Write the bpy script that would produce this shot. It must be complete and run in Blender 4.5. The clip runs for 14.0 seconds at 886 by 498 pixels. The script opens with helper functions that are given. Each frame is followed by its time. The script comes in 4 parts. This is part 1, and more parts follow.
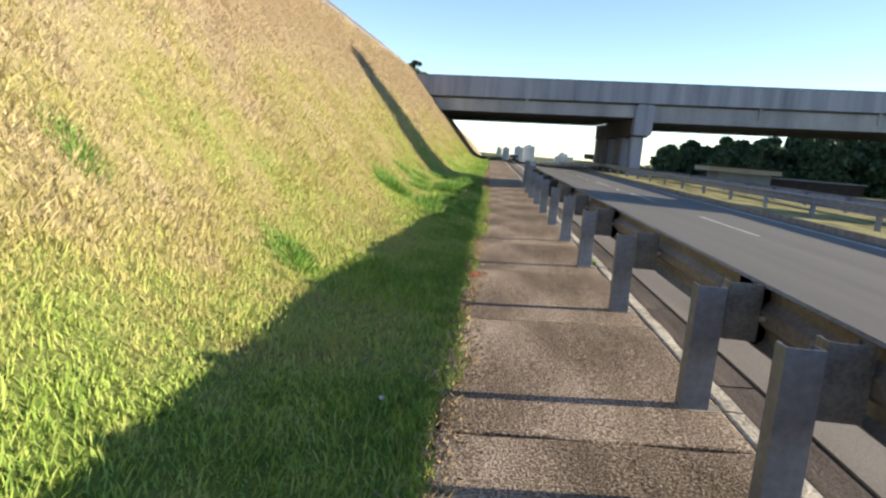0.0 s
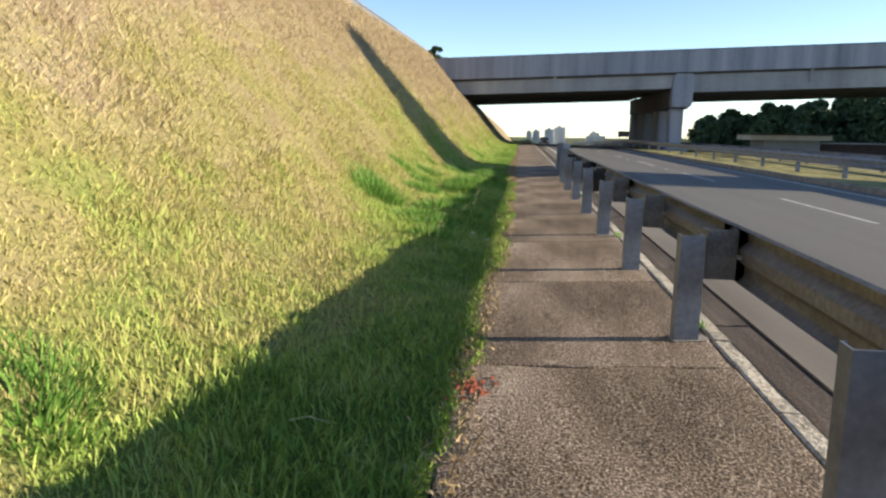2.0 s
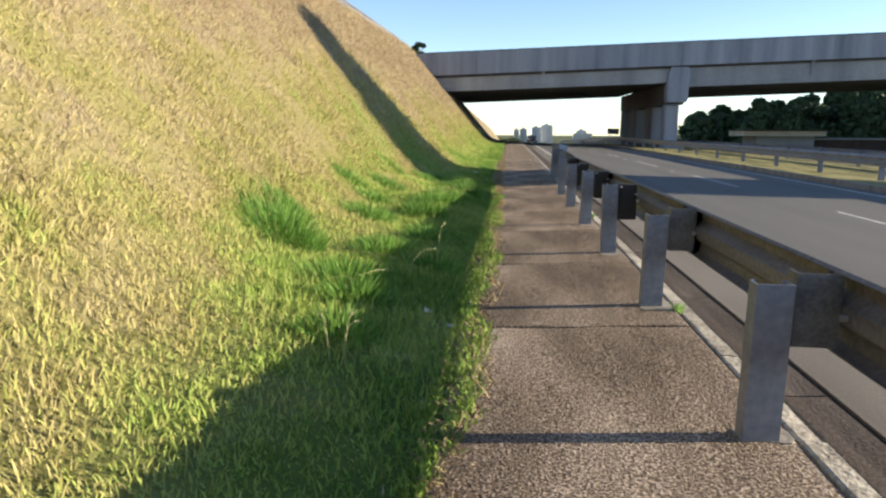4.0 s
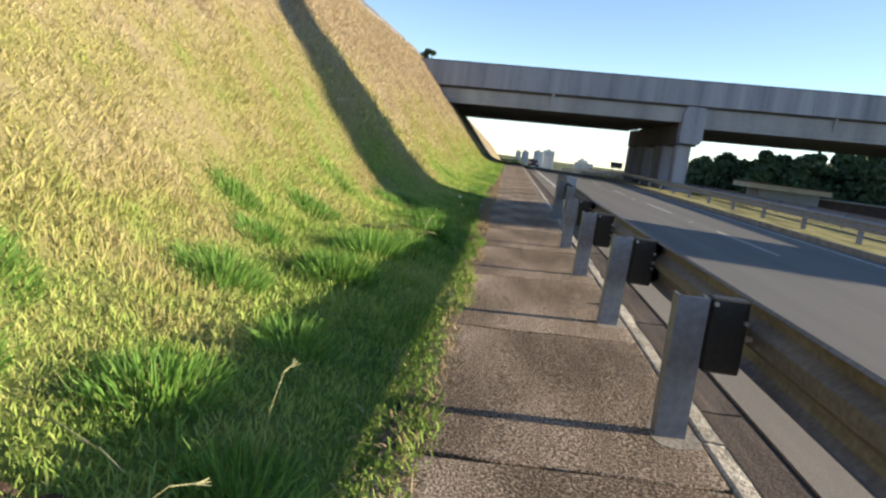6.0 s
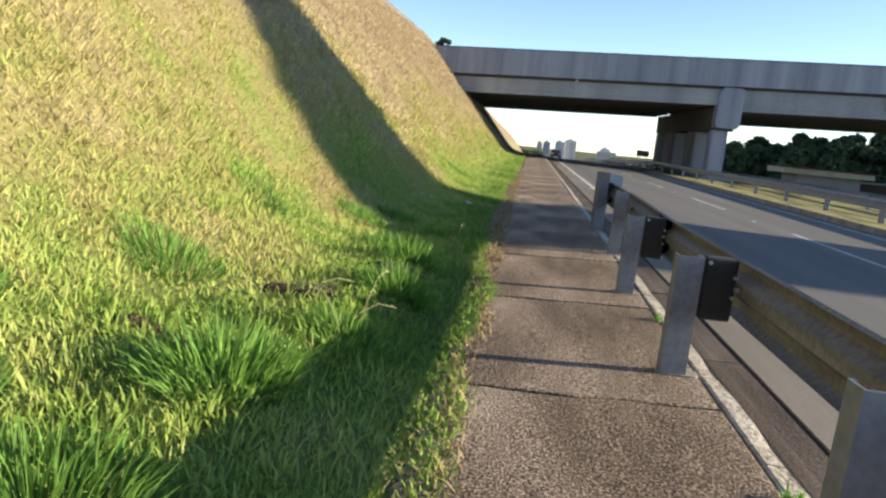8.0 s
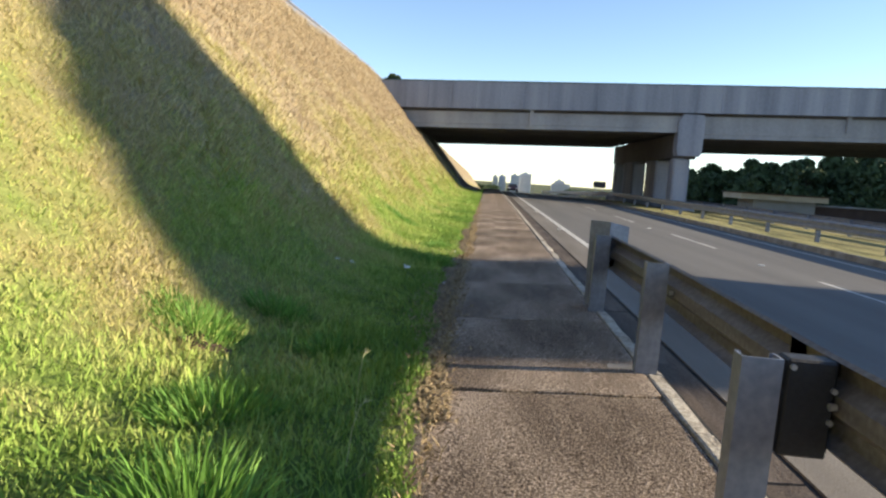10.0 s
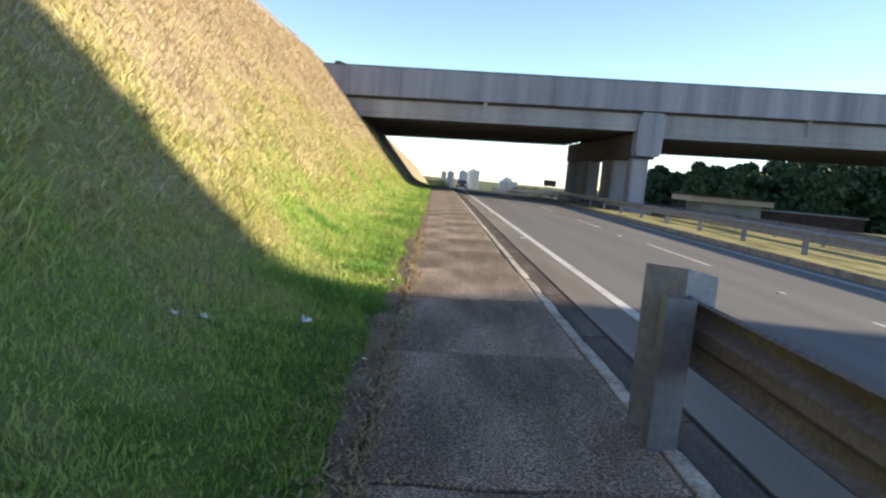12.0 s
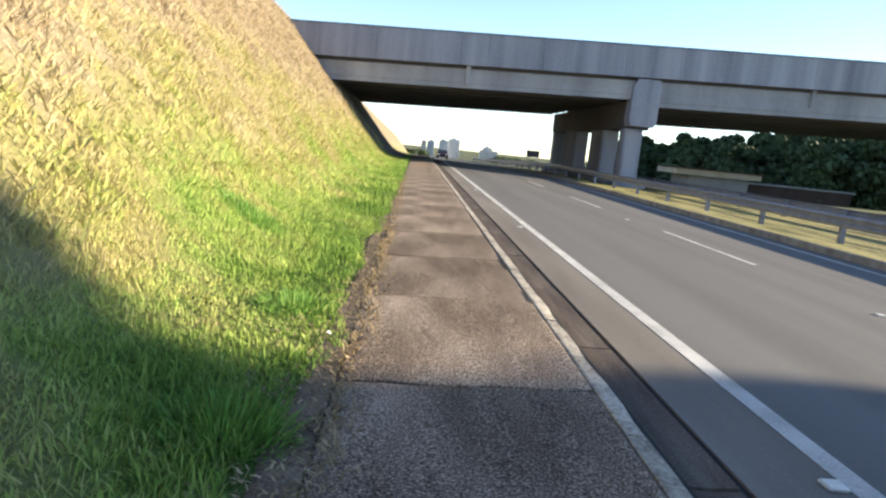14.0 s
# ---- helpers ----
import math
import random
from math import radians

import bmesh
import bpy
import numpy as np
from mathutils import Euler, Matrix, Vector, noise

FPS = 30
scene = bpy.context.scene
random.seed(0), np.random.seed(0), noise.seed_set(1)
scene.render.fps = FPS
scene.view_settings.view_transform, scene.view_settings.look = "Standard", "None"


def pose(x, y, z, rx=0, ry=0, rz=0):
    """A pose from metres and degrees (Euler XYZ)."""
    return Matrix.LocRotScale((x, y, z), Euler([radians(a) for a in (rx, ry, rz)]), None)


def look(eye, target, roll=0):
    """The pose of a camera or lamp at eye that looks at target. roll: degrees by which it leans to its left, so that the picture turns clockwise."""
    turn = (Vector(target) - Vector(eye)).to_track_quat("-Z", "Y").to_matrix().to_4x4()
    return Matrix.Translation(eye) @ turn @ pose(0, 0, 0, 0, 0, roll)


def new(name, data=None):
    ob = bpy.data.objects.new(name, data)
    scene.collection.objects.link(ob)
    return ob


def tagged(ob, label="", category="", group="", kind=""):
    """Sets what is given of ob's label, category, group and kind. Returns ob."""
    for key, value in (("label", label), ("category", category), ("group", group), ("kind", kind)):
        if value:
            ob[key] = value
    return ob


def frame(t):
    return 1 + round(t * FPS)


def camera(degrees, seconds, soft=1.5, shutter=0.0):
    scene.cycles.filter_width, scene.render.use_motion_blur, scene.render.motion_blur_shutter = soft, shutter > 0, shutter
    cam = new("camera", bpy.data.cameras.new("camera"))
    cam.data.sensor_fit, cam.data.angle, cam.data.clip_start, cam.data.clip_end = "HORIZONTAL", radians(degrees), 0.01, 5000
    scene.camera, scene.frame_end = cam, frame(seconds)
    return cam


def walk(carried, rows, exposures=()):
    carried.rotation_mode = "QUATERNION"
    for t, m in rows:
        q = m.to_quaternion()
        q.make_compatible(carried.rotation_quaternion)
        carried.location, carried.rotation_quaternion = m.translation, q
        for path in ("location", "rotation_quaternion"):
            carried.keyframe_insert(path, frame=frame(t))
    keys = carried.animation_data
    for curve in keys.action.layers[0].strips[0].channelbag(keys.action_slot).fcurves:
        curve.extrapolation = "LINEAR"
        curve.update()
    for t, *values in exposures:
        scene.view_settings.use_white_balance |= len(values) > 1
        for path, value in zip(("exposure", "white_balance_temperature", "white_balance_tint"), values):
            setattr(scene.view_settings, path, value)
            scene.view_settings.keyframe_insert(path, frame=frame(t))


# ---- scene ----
cam = camera(67.0, 14.0, soft=2.4)
PATH = [
    (0, (-1.084, -3.233, 1.201), (-1.202, -1.260, 0.889), 4.71),
    (0.5, (-1.024, -2.381, 1.228), (-1.143, -0.403, 0.955), -0.26),
    (1, (-1.036, -1.606, 1.211), (-1.288, 0.370, 1.040), 1.36),
    (1.5, (-0.996, -0.722, 1.220), (-1.060, 1.263, 0.983), 2.23),
    (2, (-0.947, 0.173, 1.174), (-1.169, 2.129, 0.824), 0.76),
    (2.5, (-0.960, 1.036, 1.205), (-1.058, 3.017, 0.951), 0.31),
    (5, (-0.950, 5.268, 1.171), (-1.188, 7.212, 0.765), 0.07),
    (5.5, (-0.898, 6.219, 1.223), (-0.986, 8.199, 0.957), 2.89),
    (6, (-0.865, 7.031, 1.193), (-1.025, 8.999, 0.877), 7.41),
    (6.5, (-0.878, 7.916, 1.185), (-1.048, 9.880, 0.846), 4.25),
    (7, (-0.844, 8.748, 1.194), (-0.897, 10.729, 0.930), 6.68),
    (7.5, (-0.916, 9.565, 1.186), (-1.013, 11.544, 0.909), 4.35),
    (8, (-0.881, 10.357, 1.183), (-1.107, 12.314, 0.840), 5.67),
    (8.5, (-0.901, 11.245, 1.172), (-1.094, 13.222, 0.941), 2.90),
    (11, (-0.945, 15.321, 1.231), (-1.035, 17.307, 1.005), 4.42),
    (11.5, (-0.968, 16.155, 1.181), (-1.141, 18.130, 0.914), 5.24),
    (12, (-0.984, 17.019, 1.204), (-0.945, 19.005, 0.975), 5.21),
    (12.5, (-0.998, 17.779, 1.166), (-1.069, 19.756, 0.873), 4.21),
    (13, (-0.984, 18.543, 1.183), (-0.852, 20.509, 0.839), 3.50),
    (13.5, (-0.875, 19.361, 1.154), (-0.875, 21.327, 0.789), 5.77),
    (14, (-0.913, 20.130, 1.248), (-0.805, 22.102, 0.935), 5.79),
]
walk(cam, [(t, look(eye, target, roll)) for t, eye, target, roll in PATH],
     [(0.0, 1.46, 6450, 10), (2.5, 1.28, 6450, 10), (5.0, 1.3, 6450, 10), (8.5, 1.4, 6450, 10), (11.0, 1.5, 6500, 11), (14.0, 1.8, 6500, 11)])

# ---- light ----
SUN = Vector((1.0, 0.03, 0.24)).normalized()
world = bpy.data.worlds.new("sky")
scene.world = world
world.use_nodes = True
wn = world.node_tree
sky = wn.nodes.new("ShaderNodeTexSky")
sky.sky_type, sky.sun_disc = "NISHITA", False
sky.sun_elevation = math.asin(SUN.z)
sky.sun_rotation = math.atan2(SUN.x, SUN.y)
sky.air_density, sky.dust_density, sky.ozone_density = 0.68, 0.0, 1.1
wn.links.new(sky.outputs[0], wn.nodes["Background"].inputs[0])
wn.nodes["Background"].inputs[1].default_value = 0.11
lamp = bpy.data.lights.new("sun", "SUN")
lamp.energy, lamp.angle, lamp.color = 5.0, radians(0.55), (1.0, 0.85, 0.60)
sun = new("sun", lamp)
sun.matrix_world = SUN.to_track_quat("Z", "Y").to_matrix().to_4x4()


# ---- materials ----
def material(name, stops, scale=3.0, rough=0.85, bump=0.0, fine=40.0, metal=0.0, per="", spread=0.25, streak=None, weight=0.45):
    """Noise of two sizes picks a colour from stops; per: 'object' or 'island' varies the brightness piece by piece."""
    m = bpy.data.materials.new(name)
    m.use_nodes = True
    n, l = m.node_tree.nodes, m.node_tree.links
    b = n["Principled BSDF"]
    b.inputs["Roughness"].default_value, b.inputs["Metallic"].default_value = rough, metal
    b.inputs["Specular IOR Level"].default_value = 0.15 if rough >= 0.8 else 0.45
    co = n.new("ShaderNodeTexCoord").outputs["Object"]
    if streak:
        mp = n.new("ShaderNodeMapping")
        mp.inputs["Scale"].default_value = streak
        l.new(co, mp.inputs["Vector"])
        cs = mp.outputs[0]
    else:
        cs = co
    big, small = n.new("ShaderNodeTexNoise"), n.new("ShaderNodeTexNoise")
    for node, s, d in ((big, scale, 4), (small, fine, 3)):
        node.inputs["Scale"].default_value, node.inputs["Detail"].default_value = s, d
    l.new(cs, big.inputs["Vector"])
    l.new(co, small.inputs["Vector"])
    mix = n.new("ShaderNodeMix")
    mix.inputs[0].default_value = weight
    l.new(big.outputs["Fac"], mix.inputs[2])
    l.new(small.outputs["Fac"], mix.inputs[3])
    ramp = n.new("ShaderNodeValToRGB")
    e = ramp.color_ramp.elements
    for k, c in enumerate(stops):
        el = e[k] if k < 2 else e.new(0.5)
        el.color = (*c, 1)
    for k in range(len(stops)):
        e[k].position = 0.34 + 0.32 * k / (len(stops) - 1)
    for k, c in enumerate(stops):
        e[k].color = (*c, 1)
    l.new(mix.outputs[0], ramp.inputs[0])
    out = ramp.outputs[0]
    if per:
        src = n.new("ShaderNodeObjectInfo").outputs["Random"] if per == "object" else n.new("ShaderNodeNewGeometry").outputs["Random Per Island"]
        mr = n.new("ShaderNodeMapRange")
        mr.inputs[3].default_value, mr.inputs[4].default_value = 1 - spread, 1 + spread
        l.new(src, mr.inputs[0])
        hsv = n.new("ShaderNodeHueSaturation")
        l.new(mr.outputs[0], hsv.inputs["Value"])
        l.new(out, hsv.inputs["Color"])
        out = hsv.outputs[0]
    l.new(out, b.inputs["Base Color"])
    if bump:
        bp = n.new("ShaderNodeBump")
        bp.inputs["Strength"].default_value, bp.inputs["Distance"].default_value = bump, 0.02
        l.new(small.outputs["Fac"], bp.inputs["Height"])
        l.new(bp.outputs[0], b.inputs["Normal"])
    return m


def turf(name, straw, green, rough=0.9, island=True, bump=0.0):
    """Grass: green in the damp strip at the foot of the bank, straw above it, with patches of either in the other."""
    m = bpy.data.materials.new(name)
    m.use_nodes = True
    n, l = m.node_tree.nodes, m.node_tree.links
    b = n["Principled BSDF"]
    b.inputs["Roughness"].default_value = rough
    b.inputs["Specular IOR Level"].default_value = 0.15
    geo = n.new("ShaderNodeNewGeometry")
    xyz = n.new("ShaderNodeSeparateXYZ")
    l.new(geo.outputs["Position"], xyz.inputs[0])
    no = n.new("ShaderNodeTexNoise")
    no.inputs["Scale"].default_value, no.inputs["Detail"].default_value = 0.55, 5
    l.new(geo.outputs["Position"], no.inputs["Vector"])
    no2 = n.new("ShaderNodeTexNoise")
    no2.inputs["Scale"].default_value, no2.inputs["Detail"].default_value = 2.6, 4
    l.new(geo.outputs["Position"], no2.inputs["Vector"])
    h = n.new("ShaderNodeMath"); h.operation = "MULTIPLY_ADD"
    h.inputs[1].default_value, h.inputs[2].default_value = -0.30, -0.28
    l.new(xyz.outputs[0], h.inputs[0])
    a = n.new("ShaderNodeMath"); a.operation = "MULTIPLY_ADD"
    a.inputs[1].default_value = 1.6
    l.new(no.outputs[0], a.inputs[0]); l.new(h.outputs[0], a.inputs[2])
    a2 = n.new("ShaderNodeMath"); a2.operation = "MULTIPLY_ADD"
    a2.inputs[1].default_value = 0.9
    l.new(no2.outputs[0], a2.inputs[0]); l.new(a.outputs[0], a2.inputs[2])
    r = n.new("ShaderNodeValToRGB")
    e = r.color_ramp.elements
    cols = list(green) + list(straw)
    while len(e) < len(cols):
        e.new(0.5)
    for k in range(len(cols)):
        e[k].position = k / (len(cols) - 1)
    for k, c in enumerate(cols):
        e[k].color = (*c, 1)
    mr = n.new("ShaderNodeMapRange")
    mr.inputs[1].default_value, mr.inputs[2].default_value = 1.25, 2.75
    l.new(a2.outputs[0], mr.inputs[0])
    # the bank dries out towards the near end
    dry = n.new("ShaderNodeMath"); dry.operation = "MULTIPLY_ADD"
    dry.inputs[1].default_value, dry.inputs[2].default_value = -0.014, 0.17
    l.new(xyz.outputs[1], dry.inputs[0])
    lim = n.new("ShaderNodeClamp")
    lim.inputs[1].default_value, lim.inputs[2].default_value = -0.06, 0.05
    l.new(dry.outputs[0], lim.inputs[0])
    tot = n.new("ShaderNodeMath"); tot.operation = "ADD"
    l.new(mr.outputs[0], tot.inputs[0]); l.new(lim.outputs[0], tot.inputs[1])
    out = tot.outputs[0]
    if island:
        j = n.new("ShaderNodeMath"); j.operation = "MULTIPLY_ADD"
        j.inputs[1].default_value, j.inputs[2].default_value = 0.30, -0.15
        l.new(geo.outputs["Random Per Island"], j.inputs[0])
        j2 = n.new("ShaderNodeMath"); j2.operation = "ADD"
        l.new(j.outputs[0], j2.inputs[0]); l.new(out, j2.inputs[1])
        out = j2.outputs[0]
    l.new(out, r.inputs[0])
    l.new(r.outputs[0], b.inputs["Base Color"])
    if island:
        tr = n.new("ShaderNodeBsdfTranslucent")
        l.new(r.outputs[0], tr.inputs["Color"])
        ms = n.new("ShaderNodeMixShader")
        ms.inputs[0].default_value = 0.18
        l.new(b.outputs[0], ms.inputs[1]); l.new(tr.outputs[0], ms.inputs[2])
        l.new(ms.outputs[0], n["Material Output"].inputs["Surface"])
    if bump:
        bp = n.new("ShaderNodeBump")
        bp.inputs["Strength"].default_value, bp.inputs["Distance"].default_value = bump, 0.05
        f = n.new("ShaderNodeTexNoise")
        f.inputs["Scale"].default_value, f.inputs["Detail"].default_value = 18, 6
        l.new(geo.outputs["Position"], f.inputs["Vector"])
        l.new(f.outputs[0], bp.inputs["Height"]); l.new(bp.outputs[0], b.inputs["Normal"])
    return m


GREEN = ((0.145, 0.25, 0.052), (0.275, 0.385, 0.085), (0.385, 0.445, 0.14))
STRAW = ((0.40, 0.37, 0.15), (0.46, 0.40, 0.21), (0.475, 0.395, 0.265), (0.40, 0.315, 0.21))
# blade colours darkened for the thatch and for painted shade between blades
M_SOIL = turf("turf_soil", [[0.48 * v for v in c] for c in STRAW], [[0.42 * v for v in c] for c in GREEN], island=False, bump=1.0)
M_BLADE = turf("grass_blade", STRAW, GREEN)
M_TUFT = material("tuft_green", ((0.075, 0.165, 0.025), (0.13, 0.275, 0.045), (0.225, 0.385, 0.09)), 2, 0.7, per="island", spread=0.35)
nt = M_TUFT.node_tree
tl, mx = nt.nodes.new("ShaderNodeBsdfTranslucent"), nt.nodes.new("ShaderNodeMixShader")
mx.inputs[0].default_value = 0.35
nt.links.new(nt.nodes["Hue/Saturation/Value"].outputs[0], tl.inputs["Color"])
nt.links.new(nt.nodes["Principled BSDF"].outputs[0], mx.inputs[1])
nt.links.new(tl.outputs[0], mx.inputs[2])
nt.links.new(mx.outputs[0], nt.nodes["Material Output"].inputs["Surface"])
M_DRY = material("dry_litter", ((0.21, 0.15, 0.085), (0.34, 0.265, 0.16), (0.17, 0.12, 0.07)), 4, 0.9, per="island", spread=0.3)
M_MEDIAN = material("median_grass", ((0.045, 0.05, 0.02), (0.19, 0.18, 0.075), (0.32, 0.29, 0.13), (0.11, 0.09, 0.05)), 0.7, 0.95, 1.0, 12, streak=(1.5, 0.5, 1), weight=0.35)
M_BACKGRASS = material("rough_median_grass", ((0.03, 0.034, 0.015), (0.12, 0.115, 0.05), (0.30, 0.265, 0.11), (0.07, 0.06, 0.03)), 0.6, 0.95, 1.0, 10, streak=(1.6, 0.45, 1), weight=0.35)
M_LAND = material("far_land", ((0.06, 0.08, 0.03), (0.12, 0.13, 0.06), (0.17, 0.15, 0.08)), 0.02, 0.95, 0.3, 0.4)
M_HILL = material("scrub", ((0.025, 0.035, 0.015), (0.05, 0.065, 0.025), (0.08, 0.085, 0.04)), 0.3, 0.95, 1.0, 2.0)
M_SLAB = material("aggregate_slab", ((0.022, 0.015, 0.011), (0.165, 0.124, 0.094), (0.55, 0.445, 0.36)), 1.0, 0.9, 0.6, 85, per="object", spread=0.14, streak=(1.9, 0.5, 1), weight=0.66)
M_KERB = material("kerb_concrete", ((0.15, 0.125, 0.105), (0.40, 0.36, 0.305), (0.56, 0.515, 0.445)), 4.0, 0.85, 0.5, 40, per="object", spread=0.15)
M_MORTAR = material("mortar", ((0.17, 0.145, 0.125), (0.30, 0.27, 0.235), (0.42, 0.385, 0.34)), 3, 0.9, 0.3, 50)
M_GUTTER = material("gutter_concrete", ((0.055, 0.042, 0.034), (0.105, 0.082, 0.068), (0.17, 0.138, 0.115)), 1.8, 0.9, 0.25, 60, streak=(3.0, 0.35, 1))
M_SHOULDER = material("shoulder_asphalt", ((0.125, 0.112, 0.10), (0.175, 0.158, 0.142), (0.235, 0.215, 0.195)), 0.8, 0.85, 0.25, 95, streak=(2.0, 0.3, 1))
M_ROAD = material("asphalt", ((0.105, 0.102, 0.10), (0.135, 0.13, 0.127), (0.165, 0.16, 0.155)), 0.5, 0.8, 0.12, 120, streak=(2.2, 0.12, 1))
M_SEAM = material("tar_seam", ((0.03, 0.028, 0.027), (0.05, 0.048, 0.045)), 5, 0.8, 0.3, 60)
M_PAINT = material("road_paint", ((0.24, 0.235, 0.225), (0.46, 0.45, 0.43), (0.58, 0.57, 0.545)), 2.5, 0.7, 0.3, 60)
M_STUD = material("stud_white", ((0.55, 0.54, 0.50), (0.72, 0.70, 0.66)), 9, 0.4, 0.2, 60)
M_GALV = material("galvanised_steel", ((0.14, 0.15, 0.19), (0.195, 0.208, 0.255), (0.265, 0.28, 0.33)), 4, 0.45, 0.05, 25, metal=0.25, per="object", spread=0.18)
# the spacers' steel, darkened in colour for the shade behind the beam
M_SHADESTEEL = material("dull_steel", ((0.09, 0.09, 0.095), (0.15, 0.15, 0.155), (0.21, 0.21, 0.21)), 6, 0.6, 0.15, 60, metal=0.4)
M_RUST = material("weathered_rail", ((0.092, 0.082, 0.082), (0.15, 0.139, 0.141), (0.225, 0.217, 0.222)), 2, 0.6, 0.1, 30, metal=0.25, per="object", spread=0.12, streak=(1, 0.5, 7))
# black put in for the shade inside an open channel
M_HOLLOW = material("dark_block", ((0.012, 0.012, 0.014), (0.025, 0.025, 0.028)), 6, 0.6, 0.2, 50)
M_BOLT = material("bright_bolt", ((0.5, 0.5, 0.5), (0.65, 0.65, 0.64)), 9, 0.35, metal=0.7)
M_CONC = material("bridge_concrete", ((0.185, 0.192, 0.23), (0.27, 0.278, 0.328), (0.35, 0.357, 0.405)), 0.35, 0.85, 0.2, 7, per="object", spread=0.07, streak=(2.6, 2.2, 0.15), weight=0.2)
M_BEAM = material("girder_concrete", ((0.235, 0.235, 0.255), (0.32, 0.318, 0.34), (0.40, 0.398, 0.415)), 0.3, 0.85, 0.2, 6, streak=(1.6, 1, 0.3), weight=0.2)
# concrete darkened in its colour for the shade under the deck
M_SHADEC = material("soffit_concrete", ((0.095, 0.088, 0.095), (0.145, 0.135, 0.142)), 0.3, 0.9, 0.3, 6)
M_COPE = material("coping_paint", ((0.06, 0.11, 0.13), (0.09, 0.15, 0.17)), 1, 0.7)
M_PAVE = material("slope_paving", ((0.10, 0.095, 0.085), (0.17, 0.16, 0.145)), 1.0, 0.9, 0.5, 20)
M_BARK = material("bark", ((0.06, 0.045, 0.032), (0.13, 0.10, 0.075)), 4, 0.95, 1.0, 30)
M_LEAF = material("leaf", ((0.03, 0.05, 0.018), (0.05, 0.08, 0.028), (0.08, 0.115, 0.04)), 0.7, 0.7, per="island", spread=0.4)
M_TOWER = material("tower_render", ((0.46, 0.47, 0.49), (0.56, 0.57, 0.60)), 0.03, 0.85)
M_TOWER2 = material("tower_render_warm", ((0.50, 0.47, 0.44), (0.60, 0.57, 0.54)), 0.03, 0.85)
M_WIN = material("window_dark", ((0.12, 0.14, 0.18), (0.18, 0.20, 0.25)), 0.1, 0.3)
M_WALL = material("pale_wall", ((0.22, 0.21, 0.20), (0.32, 0.31, 0.30)), 0.4, 0.9, 0.3, 8)
M_WARMWALL = material("tan_fascia", ((0.36, 0.30, 0.22), (0.50, 0.43, 0.33)), 0.5, 0.9, 0.3, 8)
M_ROOF = material("dark_roof", ((0.05, 0.035, 0.03), (0.09, 0.06, 0.05)), 0.8, 0.9)
M_SIGN = material("sign_back", ((0.02, 0.022, 0.025), (0.035, 0.037, 0.04)), 2, 0.7)
M_CAR = material("dark_car_paint", ((0.035, 0.02, 0.03), (0.05, 0.03, 0.04)), 2, 0.25)
M_GLASS = material("car_glass", ((0.02, 0.025, 0.03), (0.03, 0.035, 0.04)), 2, 0.08)
M_TYRE = material("tyre_rubber", ((0.012, 0.012, 0.012), (0.02, 0.02, 0.02)), 8, 0.9)
M_LITTER = material("white_litter", ((0.62, 0.64, 0.68), (0.80, 0.81, 0.83)), 8, 0.6)
M_CLAY = material("red_clay", ((0.16, 0.045, 0.03), (0.24, 0.085, 0.055)), 9, 0.9, 0.6, 40)


# ---- mesh helpers ----
def mesh_object(name, verts, faces, mat, parent=None, label="", smooth=False):
    me = bpy.data.meshes.new(name)
    me.from_pydata([tuple(v) for v in verts], [], faces)
    me.materials.append(mat)
    me.update()
    if smooth:
        me.polygons.foreach_set("use_smooth", [True] * len(me.polygons))
    ob = new(name, me)
    if parent:
        ob.parent = parent
    if label:
        tagged(ob, label)
    return ob


def part(name, bm, mat, parent=None, label=""):
    me = bpy.data.meshes.new(name)
    bmesh.ops.recalc_face_normals(bm, faces=bm.faces)
    bm.to_mesh(me)
    bm.free()
    me.materials.append(mat)
    ob = new(name, me)
    if parent:
        ob.parent = parent
    if label:
        tagged(ob, label)
    return ob


def share(ob, m, parent, name=None):
    """Another object on the same mesh."""
    o = new(name or ob.name.split(".")[0], ob.data)
    o.parent = parent
    o.matrix_basis = m
    return o


def box(bm, a, b, bevel=0.0):
    c = [(i + j) / 2 for i, j in zip(a, b)]
    s = [abs(j - i) for i, j in zip(a, b)]
    r = bmesh.ops.create_cube(bm, size=1, matrix=Matrix.Translation(c) @ Matrix.Diagonal((*s, 1)))
    if bevel:
        es = list({e for v in r["verts"] for e in v.link_edges})
        bmesh.ops.bevel(bm, geom=es, offset=bevel, segments=1, affect="EDGES", profile=0.5)


def box_part(name, a, b, mat, parent=None, label="", bevel=0.0):
    bm = bmesh.new()
    box(bm, a, b, bevel)
    return part(name, bm, mat, parent, label)


def cyl(bm, p, q, r0, r1=None, seg=10):
    p, q = Vector(p), Vector(q)
    d = q - p
    m = Matrix.Translation((p + q) / 2) @ d.to_track_quat("Z", "Y").to_matrix().to_4x4()
    bmesh.ops.create_cone(bm, cap_ends=True, segments=seg, radius1=r0, radius2=r0 if r1 is None else r1, depth=d.length, matrix=m)


def empty(name, label, category, group="", kind="", at=(0, 0, 0)):
    ob = new(name)
    ob.location = at
    return tagged(ob, label, category, group, kind)


def fall(y):
    """The land drops away gently past the bridge."""
    return -0.021 * max(0.0, y - 75.0)


# ---- the lie of the land ----
TOE = -1.25


